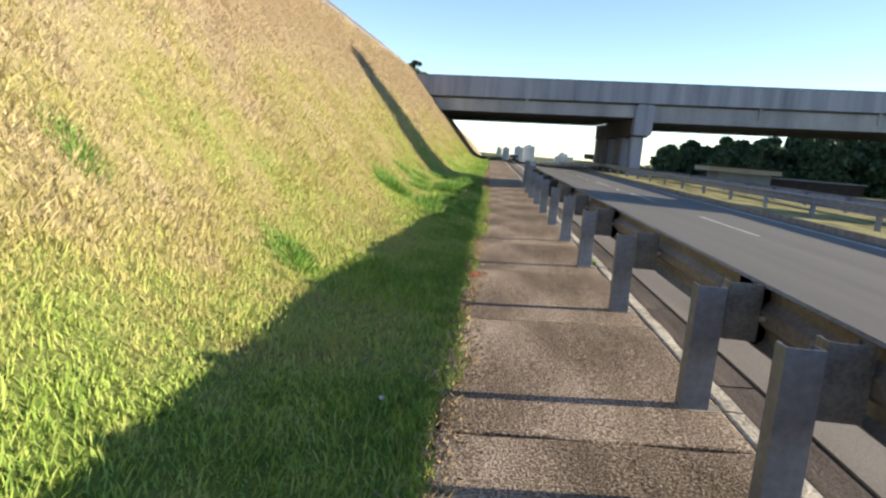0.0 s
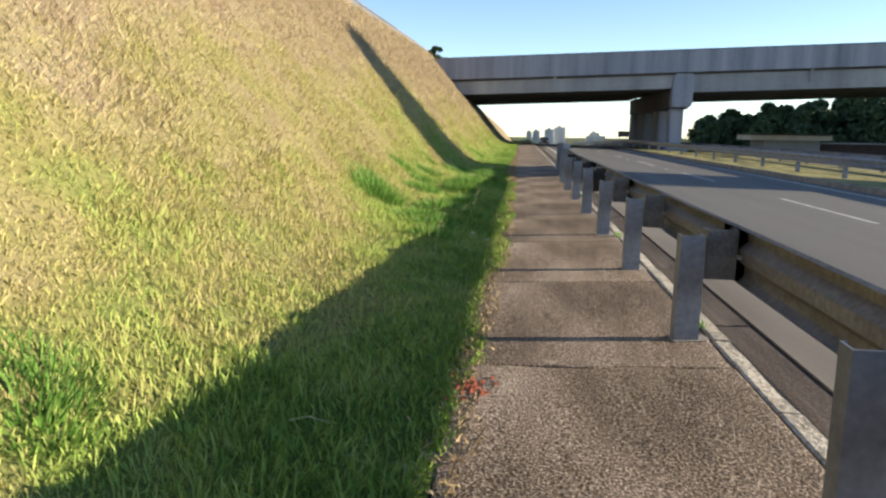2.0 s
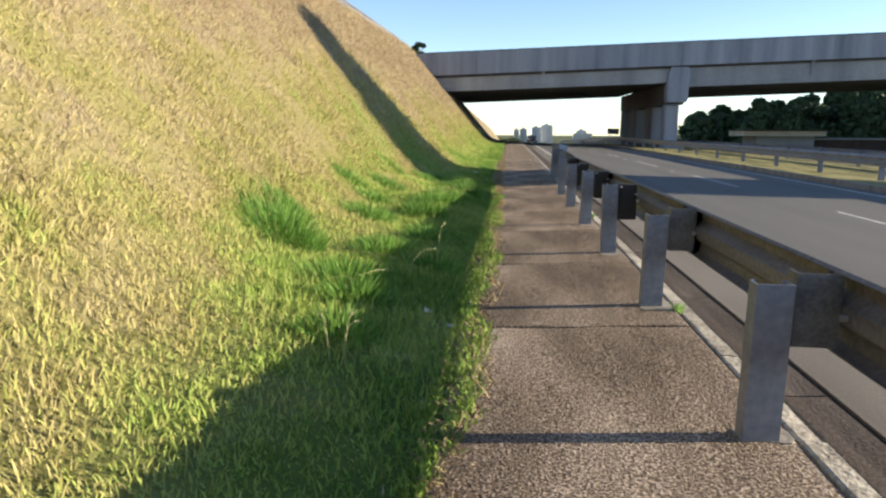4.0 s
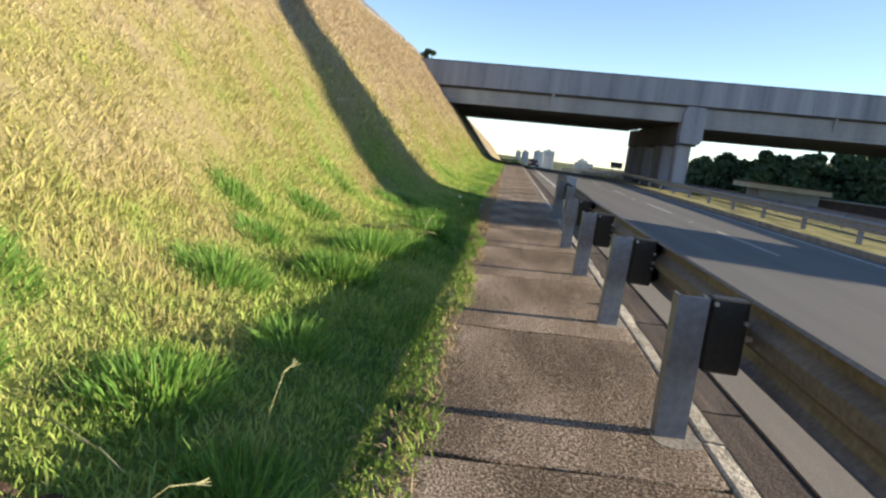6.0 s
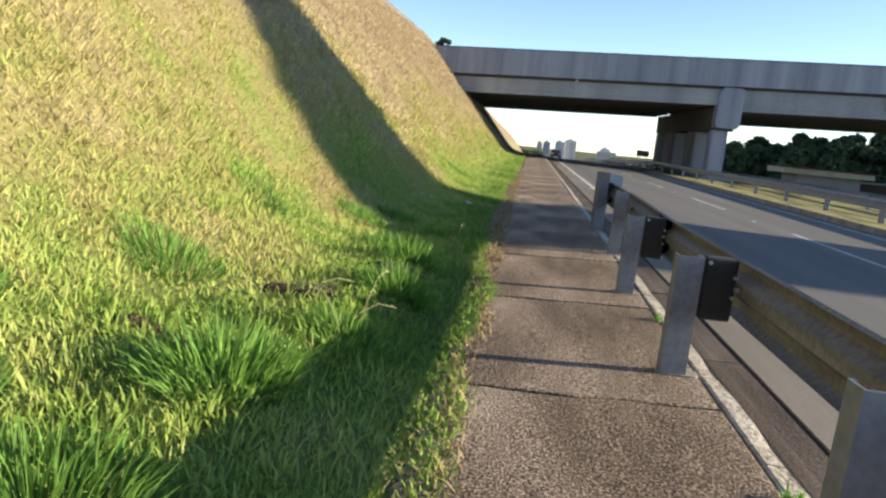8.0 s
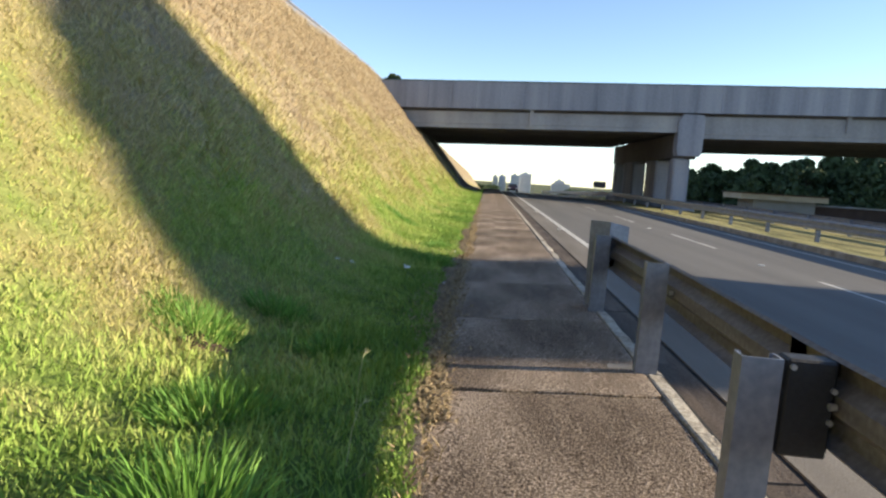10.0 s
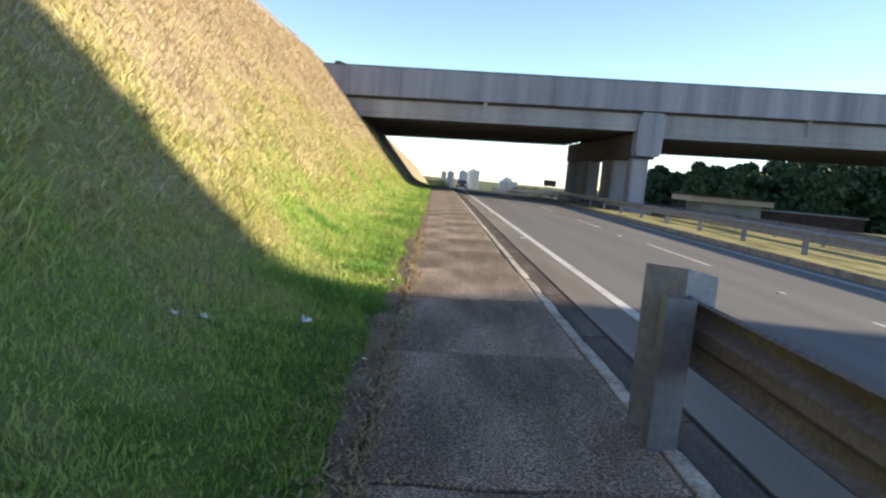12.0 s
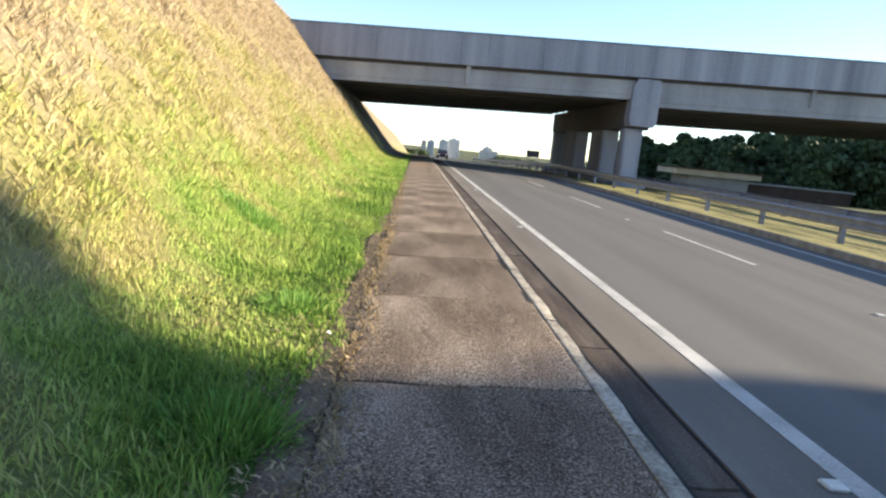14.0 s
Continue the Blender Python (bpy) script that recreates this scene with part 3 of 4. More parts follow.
def leaf_mesh(name, centres, radii, count, size, mat, parent, seed):
    """A crown of many small leaf clumps, spread through uneven lobes."""
    r = np.random.default_rng(seed)
    pick = r.integers(0, len(centres), count)
    d = r.normal(size=(count, 3))
    d /= np.linalg.norm(d, axis=1)[:, None]
    rad = r.uniform(0.45, 1.0, count) ** 0.6
    c = np.array(centres)[pick] + d * np.array(radii)[pick] * rad[:, None]
    a = r.normal(size=(count, 3)); a /= np.linalg.norm(a, axis=1)[:, None]
    bb = np.cross(a, r.normal(size=(count, 3))); bb /= np.linalg.norm(bb, axis=1)[:, None]
    s = size * r.uniform(0.5, 1.2, count)[:, None]
    v = np.stack([c - a * s, c + bb * s * 0.55, c + a * s, c - bb * s * 0.55], 1).reshape(-1, 3)
    me = bpy.data.meshes.new(name)
    me.vertices.add(count * 4); me.vertices.foreach_set("co", v.ravel())
    me.loops.add(count * 4); me.loops.foreach_set("vertex_index", np.arange(count * 4, dtype=np.int32))
    me.polygons.add(count); me.polygons.foreach_set("loop_start", np.arange(0, count * 4, 4, dtype=np.int32))
    me.materials.append(mat)
    me.update(); me.validate()
    ob = new(name, me)
    ob.parent = parent
    return ob


def tree(x, y, z, height, spread, count, size, seed, label, crown_from=0.35, taper=0.5, boughs=16, sort="tree"):
    rnd = random.Random(seed)
    t = empty(sort, label, sort, "roadside %ss" % sort)
    t.location = (x, y, z)
    b = bmesh.new()
    p = Vector((0, 0, -0.5))
    r = height * 0.022 + 0.05
    for k in range(4):
        q = p + Vector((rnd.uniform(-0.2, 0.2), rnd.uniform(-0.2, 0.2), height * 0.2))
        cyl(b, p, q, r, r * 0.75, 8)
        p, r = q, r * 0.75
    lobes, radii = [], []
    for k in range(boughs):
        u = (k + rnd.random()) / boughs
        h = height * (crown_from + (0.96 - crown_from) * u)
        wide = spread * (1 - taper * u) * math.sqrt(max(0.1, 1 - (2 * abs(u - 0.4)) ** 2 * 0.5)) * (0.78 + 0.22 * min(1, u / 0.3))
        a = rnd.uniform(0, 2 * math.pi)
        c = Vector((math.cos(a) * wide * 0.62, math.sin(a) * wide * 0.62, h - wide * 0.18))
        cyl(b, (0, 0, height * (0.25 + 0.4 * u)), c, 0.06 + height * 0.004, 0.02, 6)
        rr = wide * rnd.uniform(0.34, 0.5)
        lobes.append(tuple(c)); radii.append((rr, rr, rr * 0.75))
    part("trunk", b, M_BARK, t)
    leaf_mesh("crown", lobes, radii, count, size, M_LEAF, t, seed)
    return t


k = 0
for x, y, h, w in ((36.5, 140, 6.2, 4.2), (42, 143, 7.8, 4.5), (48, 139, 8.6, 5), (55, 141, 9.6, 5.2), (62, 137, 11.5, 5.8), (70, 139, 14, 6.5), (80, 136, 22.5, 7.5), (92, 140, 26, 8.5),
                   (58, 118, 8.5, 5), (67, 114, 9.5, 5.5), (77, 112, 11, 6), (88, 118, 14, 7), (50, 126, 7, 4.5), (100, 150, 20, 9), (110, 130, 16, 9), (45, 131, 6, 4.5), (53, 133, 8, 5), (60, 128, 9, 5), (66, 126, 10, 5.5), (74, 124, 11, 6), (84, 126, 13, 6.5)):
    k += 1
    tree(x, y, -1.3 + fall(y), h + 1.1, w * 1.35, 9000, 0.62, 40 + k, "dark green broadleaf tree beyond the overpass", 0.02, 0.3, 26)
for j, (x, y, h) in enumerate(((49, 104, 3.6), (55, 102, 4.2), (61, 104, 4.6), (67, 103, 4.8), (73, 106, 5.5), (52, 121, 4.5), (47, 122, 4.0))):
    tree(x, y + 13, -1.8 + fall(y), h, 4.4, 6500, 0.4, 140 + j, "dark green shrub beyond the opposite carriageway", 0.02, 0.3, 20, "shrub")
hx = [46 + 3.0 * i for i in range(40)]
hy = [146 + 5.0 * j for j in range(12)]
mesh_object("hill", [(x, y, -4.5 + 11.0 * min(1, (x - 46) / 24) * min(1, 0.45 + (y - 146) / 25) + 1.4 * noise.noise((x * 0.2, y * 0.2, 0)) + 0.9 * noise.noise((x * 0.7, y * 0.7, 4))) for y in hy for x in hx],
            [(j * 40 + i, j * 40 + i + 1, (j + 1) * 40 + i + 1, (j + 1) * 40 + i) for j in range(11) for i in range(39)], M_HILL, smooth=True)
tagged(bpy.data.objects["hill"], "dark scrub-covered rise beyond the overpass", "hill", kind="structure")
tree(-12.9, 95, 6.7, 6.0, 2.5, 2200, 0.3, 90, "small green tree on top of the bank", 0.3)
tree(-20, 130, 6.4, 6.0, 3.0, 1800, 0.3, 91, "small green tree on top of the bank", 0.3)
# unseen tall trees, added across the road to cast the shade over the footway
tree(40.0, 22.8, -1.2, 17.2, 3.65, 42000, 0.45, 97, "tall dense unseen tree across the motorway, added to cast shade", 0.52, 0.55, 44)
tree(47.0, 22.9, -1.2, 17.6, 2.8, 28000, 0.45, 98, "tall dense unseen tree across the motorway, added to cast shade", 0.55, 0.5, 30)
# added only to fill the upper near side of that shade
tree(44.0, 21.45, -1.2, 15.6, 2.0, 16000, 0.42, 99, "slender unseen tree across the motorway, added to widen the shade", 0.70, 0.35, 24)

for j, (x, y, w, h) in enumerate(((-14, 330, 9, 5), (-22, 300, 8, 6), (-6, 420, 10, 5), (60, 420, 14, 5), (90, 380, 16, 7), (130, 400, 18, 9))):
    e = empty("bush", "dull green scrub on distant land", "bush", "distant scrub")
    e.location = (x, y, -1.2 + fall(y))
    rr = random.Random(j)
    cs = [(rr.uniform(-w, w), rr.uniform(-4, 4), h * rr.uniform(0.2, 0.75)) for _ in range(14)]
    leaf_mesh("crown", cs, [(w * 0.35, 3, h * 0.3)] * 14, 2600, 0.6, M_LEAF, e, 200 + j)


def tower(x0, x1, y, h, mat, bays, label, seed):
    t = empty("apartment_tower", label, "apartment tower", "distant towers")
    base = -1.2 + fall(min(y, 1800)) - 2
    t.location = (x0, y, base)
    w, d = x1 - x0, 18.0
    b = bmesh.new()
    box(b, (0, 0, 0), (w, d, h))
    part("wall", b, mat, t)
    b = bmesh.new()
    box(b, (w * 0.3, 4, h), (w * 0.62, 12, h + 4.5))
    box(b, (-0.3, -0.3, h), (w + 0.3, 0.3, h + 1.2))
    part("roof", b, mat, t)
    floors = int(h / 3.1)
    bay = w / bays
    bm = bmesh.new()
    box(bm, (0, -0.25, 0), (bay * 0.46, 0.2, 1.5))
    win = part("window", bm, M_WIN, t)
    first = True
    for i in range(bays):
        for f in range(1, floors):
            m = Matrix.Translation((bay * (i + 0.27), 0, 3.1 * f + 0.8))
            if first:
                win.matrix_basis, first = m, False
            else:
                share(win, m, t)
    for i in range(1, bays, 2):
        box_part("balcony_bay", (bay * i - 0.6, -1.3, 2), (bay * i + 0.6, -0.05, h - 1), mat, t)
    return t


tower(9.5, 21.0, 1500, 33, M_TOWER2, 4, "pale apartment tower on the skyline", 1)
tower(24.0, 40.0, 1560, 36, M_TOWER, 4, "pale apartment tower on the skyline", 2)
tower(49.0, 68.0, 1500, 38, M_TOWER, 5, "grey apartment tower on the skyline", 3)
tower(70.0, 95.0, 1520, 43, M_TOWER, 6, "broad grey apartment tower on the skyline", 4)
tower(143.0, 184.0, 1540, 26, M_TOWER2, 8, "lower pale apartment block on the skyline", 5)
tower(153.0, 174.0, 1570, 33, M_TOWER, 5, "pale apartment block on the skyline", 6)


def mast(x, y, h):
    m = empty("mast", "thin steel lattice mast far away", "mast", "distant masts")
    m.location = (x, y, -1.2 + fall(y))
    b = bmesh.new()
    for dx, dy in ((-0.5, -0.5), (0.5, -0.5), (0.5, 0.5), (-0.5, 0.5)):
        cyl(b, (dx, dy, 0), (dx * 0.2, dy * 0.2, h), 0.07, 0.04, 5)
    for j in range(int(h / 2)):
        s = 0.5 - 0.4 * j * 2 / h
        cyl(b, (-s, -s, 2 * j), (s, -s, 2 * j + 2), 0.03, None, 4)
        cyl(b, (s, s, 2 * j), (-s, s, 2 * j + 2), 0.03, None, 4)
    part("frame", b, M_GALV, m)


mast(12, 640, 28); mast(70, 700, 36); mast(36, 560, 24)

sign = empty("road_sign", "dark back of a road sign on two posts", "road sign")
sign.location = (16.8, 122, road_z(16.8, 122))
box_part("board", (-0.98, -0.05, 2.0), (0.98, 0.0, 3.0), M_SIGN, sign, bevel=0.01)
for sx in (-0.6, 0.6):
    b = bmesh.new()
    cyl(b, (sx, 0.05, -0.3), (sx, 0.05, 2.95), 0.05)
    part("pole", b, M_GALV, sign)

hut = empty("low_building", "low pale building with a tan fascia beyond the motorway", "building")
box_part("wall", (36.2, 110, -3.2), (44.6, 116, 0.3), M_WALL, hut)
box_part("fascia", (34.2, 109.4, 0.3), (46.0, 116.6, 1.05), M_WARMWALL, hut, "sunlit tan fascia")
box_part("roof", (34.0, 109.2, 1.05), (46.2, 116.8, 1.2), M_ROOF, hut)
box_part("annex", (44.65, 111, -3.2), (60.0, 117, -0.2), M_ROOF, hut, "dark lean-to")
box_part("annex_roof", (44.6, 110.7, -0.2), (60.3, 117.3, 0.0), M_WALL, hut)


def car(x, y):
    c = empty("car", "dark maroon hatchback on the carriageway", "car")
    c.location = (x, y, road_z(x, y))
    prof = [(-2.0, 0.32), (-2.05, 0.55), (-1.95, 0.80), (-0.95, 0.92), (-0.35, 1.36), (1.0, 1.40), (1.75, 0.98), (1.98, 0.90), (2.0, 0.35)]
    v = []
    for s, inset in ((-0.80, 1), (-0.76, 0), (0.76, 0), (0.80, 1)):
        for py, pz in prof:
            sx = s * (0.80 if pz > 1.1 else 1.0)
            v.append((sx, py, pz if inset == 0 else min(pz, pz - 0.03)))
    n = len(prof)
    f = [(r * n + i, r * n + i + 1, (r + 1) * n + i + 1, (r + 1) * n + i) for r in range(3) for i in range(n - 1)]
    f += [tuple(range(n)), tuple(range(4 * n - 1, 3 * n - 1, -1))]
    f += [(r * n, (r + 1) * n, (r + 1) * n + n - 1, r * n + n - 1) for r in range(3)]
    mesh_object("body", v, f, M_CAR, c)
    mesh_object("windscreen", [(-0.66, -0.93, 0.97), (0.66, -0.93, 0.97), (0.56, -0.42, 1.34), (-0.56, -0.42, 1.34)], [(0, 1, 2, 3)], M_GLASS, c)
    for sx in (-0.56, 0.56):
        b = bmesh.new()
        box(b, (sx - 0.16, -2.08, 0.60), (sx + 0.16, -1.98, 0.74), 0.02)
        part("headlight", b, M_STUD, c, "clear headlight")
    box_part("bumper", (-0.8, -2.12, 0.30), (0.8, -1.95, 0.50), M_TYRE, c, "black bumper", 0.03)
    for sx in (-0.74, 0.74):
        for wy in (-1.25, 1.25):
            b = bmesh.new()
            cyl(b, (sx - 0.09, wy, 0.29), (sx + 0.09, wy, 0.29), 0.29, None, 18)
            wheel = part("wheel", b, M_TYRE, c)
            b = bmesh.new()
            cyl(b, (sx - 0.1, wy, 0.29), (sx + 0.1, wy, 0.29), 0.17, None, 12)
            part("rim", b, M_GALV, wheel)


car(3.1, 122.0)

# ---- studs and litter ----
for x, y in ((1.16, 22.95), (1.10, 32.2), (1.12, 13.6), (1.12, 41.5), (4.72, 27.6), (4.72, 37.2)):
    s = empty("road_stud", "chipped white road stud on asphalt", "road stud", "road studs")
    s.location = (x, y, road_z(x, y))
    b = bmesh.new()
    box(b, (-0.055, -0.05, -0.005), (0.055, 0.05, 0.022), 0.012)
    part("housing", b, M_STUD, s)
    b = bmesh.new()
    box(b, (-0.04, -0.056, 0.004), (0.04, -0.049, 0.016))
    part("reflector", b, M_BOLT, s)


def scrap(x, y, s, seed, mat, name, label):
    rnd = random.Random(seed)
    n = 5
    v = [((i / (n - 1) - 0.5) * s + rnd.uniform(-0.1, 0.1) * s, (j / (n - 1) - 0.5) * s * 0.7, abs(rnd.gauss(0.25, 0.22)) * s) for j in range(n) for i in range(n)]
    f = [(j * n + i, j * n + i + 1, (j + 1) * n + i + 1, (j + 1) * n + i) for j in range(n - 1) for i in range(n - 1)]
    o = mesh_object(name, v, f, mat)
    o.location = (x, y, bank(x, y) + 0.015)
    o.rotation_euler = (0, 0, rnd.uniform(0, 6))
    return tagged(o, label, "litter", "litter in the grass")


for k, (x, y, s) in enumerate(((-2.43, 21.4, 0.06), (-1.85, 21.9, 0.075), (-1.50, -0.2, 0.03), (-1.45, 7.62, 0.045), (-1.30, 7.46, 0.04), (-1.36, 24.3, 0.04), (-2.58, 21.25, 0.05), (-1.34, 21.2, 0.03))):
    scrap(x, y, s, k, M_LITTER, "paper_scrap", "crumpled white paper scrap lying in grass")
rc = random.Random(8)
v, f = [], []
for k in range(60):
    a = Vector((-1.16 + rc.gauss(0, 0.05), 3.22 + rc.gauss(0, 0.09), -0.045))
    s = rc.uniform(0.006, 0.028)
    i = len(v)
    v += [a + Vector((s, 0, 0)), a + Vector((-s * 0.6, s, 0)), a + Vector((-s * 0.6, -s, 0)), a + Vector((0, 0, s * 0.9))]
    f += [(i, i + 1, i + 3), (i + 1, i + 2, i + 3), (i + 2, i, i + 3)]
tagged(mesh_object("clay_crumbs", v, f, M_CLAY), "crumbled red clay on the footway edge", "clay", kind="stuff")


# ---- grass ----
gX, gY = np.array(bank_x[::-1]), np.array(bank_y)
gZ = np.array([[bank(x, y) if x < TOE else 0.04 * x - 0.004 + fall(y) for x in bank_x[::-1]] for y in bank_y])


def bank_at(x, y):
    i = np.clip(np.searchsorted(gX, x) - 1, 0, len(gX) - 2)
    j = np.clip(np.searchsorted(gY, y) - 1, 0, len(gY) - 2)
    u = np.clip((x - gX[i]) / (gX[i + 1] - gX[i]), 0, 1)
    w = (y - gY[j]) / (gY[j + 1] - gY[j])
    return (gZ[j, i] * (1 - u) + gZ[j, i + 1] * u) * (1 - w) + (gZ[j + 1, i] * (1 - u) + gZ[j + 1, i + 1] * u) * w


def blades(name, x, y, z, height, width, lean, mat, rng, label, parent=None, away=None):
    """Curved blades of grass: each is a narrow strip of three triangles."""
    n = len(x)
    a = rng.uniform(0, 2 * np.pi, n)
    la = rng.uniform(0, 2 * np.pi, n) if away is None else away
    side = np.stack([np.cos(a), np.sin(a), np.zeros(n)], 1) * (width / 2)[:, None]
    tip = np.stack([np.cos(la) * lean, np.sin(la) * lean, np.sqrt(np.maximum(0.05, 1 - lean ** 2))], 1) * height[:, None]
    base = np.stack([x, y, z - 0.01], 1)
    mid = base + tip * 0.55 + np.array([0, 0, 1.0]) * (height * 0.10)[:, None]
    v = np.stack([base - side, base + side, mid + side * 0.8, mid - side * 0.8, base + tip], 1).reshape(-1, 3)
    k = np.arange(n) * 5
    loops = np.stack([k, k + 1, k + 2, k + 3, k + 3, k + 2, k + 4], 1).ravel()
    starts = np.stack([np.arange(n) * 7, np.arange(n) * 7 + 4], 1).ravel()
    me = bpy.data.meshes.new(name)
    me.vertices.add(5 * n); me.vertices.foreach_set("co", v.ravel())
    me.loops.add(7 * n); me.loops.foreach_set("vertex_index", loops.astype(np.int32))
    me.polygons.add(2 * n); me.polygons.foreach_set("loop_start", starts.astype(np.int32))
    me.materials.append(mat)
    me.update(); me.validate()
    ob = new(name, me)
    if parent:
        ob.parent = parent
    else:
        tagged(ob, label, "grass", kind="stuff")
    return ob


rng = np.random.default_rng(4)


def patch(x, y, f, s):
    """A cheap uneven field between 0 and 1."""
    return 0.5 + 0.25 * (np.sin(x * f + 1.3 * s) * np.sin(y * f * 0.8 + s) + np.sin(x * f * 2.3 + y * f * 1.7 + 2 * s) * 0.6 + np.sin(y * f * 3.1 - x * f * 1.1 + s) * 0.4)


def lawn(name, n, x0, x1, y0, y1, h0, h1, w, label, low=0.15):
    # drawn together into small clumps round scattered centres
    k = n // 14
    cx, cy = rng.uniform(x0, x1, k), rng.uniform(y0, y1, k)
    size = rng.uniform(0.02, 0.09, k)
    grow = rng.uniform(0.6, 1.35, k)
    way = rng.uniform(0, 2 * np.pi, k)
    c = rng.integers(0, k, n)
    loose = rng.random(n) < 0.35
    x = np.where(loose, rng.uniform(x0, x1, n), cx[c] + rng.normal(0, 1, n) * size[c])
    y = np.where(loose, rng.uniform(y0, y1, n), cy[c] + rng.normal(0, 1, n) * size[c])
    keep = (x < TOE + 0.03 * np.sin(y * 5) + 0.02 - 0.24 * np.clip((y - 17) / 4, 0, 1) * np.clip((34 - y) / 6, 0.4, 1) * (0.55 + 0.45 * np.sin(y * 1.7 + 1.0) * np.sin(y * 0.6)))
    x, y, c = x[keep], y[keep], c[keep]
    m = len(x)
    tall = patch(x, y, 1.6, 1.0) ** 1.5
    h = (h0 + (h1 - h0) * tall) * rng.uniform(0.45, 1.25, m) * grow[c]
    return blades(name, x, y, bank_at(x, y), h, 0.78 * w * rng.uniform(0.6, 1.4, m), rng.uniform(low, 0.97, m), M_BLADE, rng, label, None, way[c] + rng.normal(0, 0.9, m))


lawn("lawn_grass", 170000, -3.4, TOE + 0.05, -4.0, 14.0, 0.04, 0.105, 0.010, "short green mown grass at the foot of the bank")
lawn("lawn_grass", 125000, -3.4, TOE + 0.05, 14.0, 32.0, 0.04, 0.115, 0.011, "short green mown grass at the foot of the bank")
lawn("lawn_grass", 45000, -3.4, TOE + 0.05, 32.0, 66.0, 0.07, 0.16, 0.022, "short green mown grass at the foot of the bank")
lawn("straw_grass", 315000, -7.2, -3.1, -1.0, 20.0, 0.045, 0.125, 0.013, "dry straw-coloured grass on the steep bank", 0.55)
lawn("straw_grass", 160000, -10.5, -3.1, 20.0, 42.0, 0.08, 0.22, 0.022, "dry straw-coloured grass on the steep bank", 0.55)
lawn("straw_grass", 60000, -11.5, -3.1, 42.0, 66.0, 0.12, 0.30, 0.030, "dry straw-coloured grass on the steep bank", 0.55)
lawn("straw_grass", 30000, -11.0, -7.2, 6.0, 20.0, 0.12, 0.30, 0.022, "dry straw-coloured grass on the steep bank", 0.55)

# tall seeding grass along the crest
n = 16000
cy2 = rng.uniform(-2, 62, n)
cx2 = TOE - 2.2 - (np.minimum(5.0 + 0.05 * cy2, 8.3) - 0.79) / 1.18 + rng.normal(-0.1, 0.45, n)
blades("crest_grass", cx2, cy2, bank_at(cx2, cy2), rng.uniform(0.12, 0.42, n) * (0.5 + patch(cx2, cy2, 1.1, 2.0)), rng.uniform(0.008, 0.016, n), rng.uniform(0.05, 0.6, n), M_BLADE, rng, "tall dry seeding grass along the crest of the bank")

# trodden brown earth between the grass and the slabs
ey = np.arange(17.0, 36.0, 0.12)
ev, ef = [], []
for i, y in enumerate(ey):
    wide = min(1, (y - 16.8) / 4) * (0.20 + 0.09 * noise.noise((y * 0.9, 4.0, 0)) + 0.05 * noise.noise((y * 4.0, 1.0, 0)))
    for u in (0.0, 0.35, 0.7, 1.0):
        px = TOE + 0.026 - u * max(0.03, wide)
        ev.append((px, y, float(bank_at(np.array([px]), np.array([y]))[0]) + (0.010 if u < 1 else -0.012) + 0.004 * noise.noise((px * 9, y * 9, 0))))
    if i:
        ef += [(4 * i - 4 + k, 4 * i + k, 4 * i + k + 1, 4 * i - 3 + k) for k in range(3)]
M_TROD = material("trodden_earth", ((0.07, 0.052, 0.038), (0.15, 0.115, 0.085), (0.25, 0.20, 0.15)), 3, 0.95, 0.8, 50)
tagged(mesh_object("edge_soil", ev, ef, M_TROD), "trodden brown earth between grass and footway", "soil", kind="structure")

# dead leaves and clippings along the footway's edge
n = 13000
ex = TOE + 0.03 + rng.normal(0, 0.06, n) + 0.05 * np.sin(rng.uniform(0, 30, n))
ey = np.where(rng.random(n) < 0.2, rng.uniform(-4, 17, n), 17 + 28 * rng.random(n) ** 1.7)
ex = np.where(ey > 17, ex - np.abs(rng.normal(0, 0.22, n)) * np.clip((ey - 17) / 4, 0, 1) + 0.05, ex)
blades("dead_clippings", ex, ey, np.maximum(bank_at(ex, ey), 0.04 * ex) + 0.012, rng.uniform(0.02, 0.07, n), rng.uniform(0.006, 0.018, n), rng.uniform(0.85, 0.99, n), M_DRY, rng, "dry brown clippings along the footway edge")
# green fringe creeping over the slabs
n = 8000
ey = np.concatenate([rng.uniform(-4, 18, 4000), rng.uniform(5.5, 16.5, 4000)])
over = np.clip((ey - 4.5) / 3, 0, 1) * np.clip((17 - ey) / 2, 0, 1) * rng.uniform(-0.2, 1, n) * 0.14
ex = TOE + 0.03 + over + 0.05 * np.sin(ey * 2.1) + 0.05 * np.sin(ey * 5.3) * rng.random(n) + rng.normal(0, 0.02, n)
blades("edge_grass", ex, ey, np.maximum(bank_at(ex, ey), 0.04 * ex), rng.uniform(0.03, 0.09, n), rng.uniform(0.006, 0.011, n), rng.uniform(0.3, 0.95, n), M_BLADE, rng, "ragged grass fringe at the footway edge")


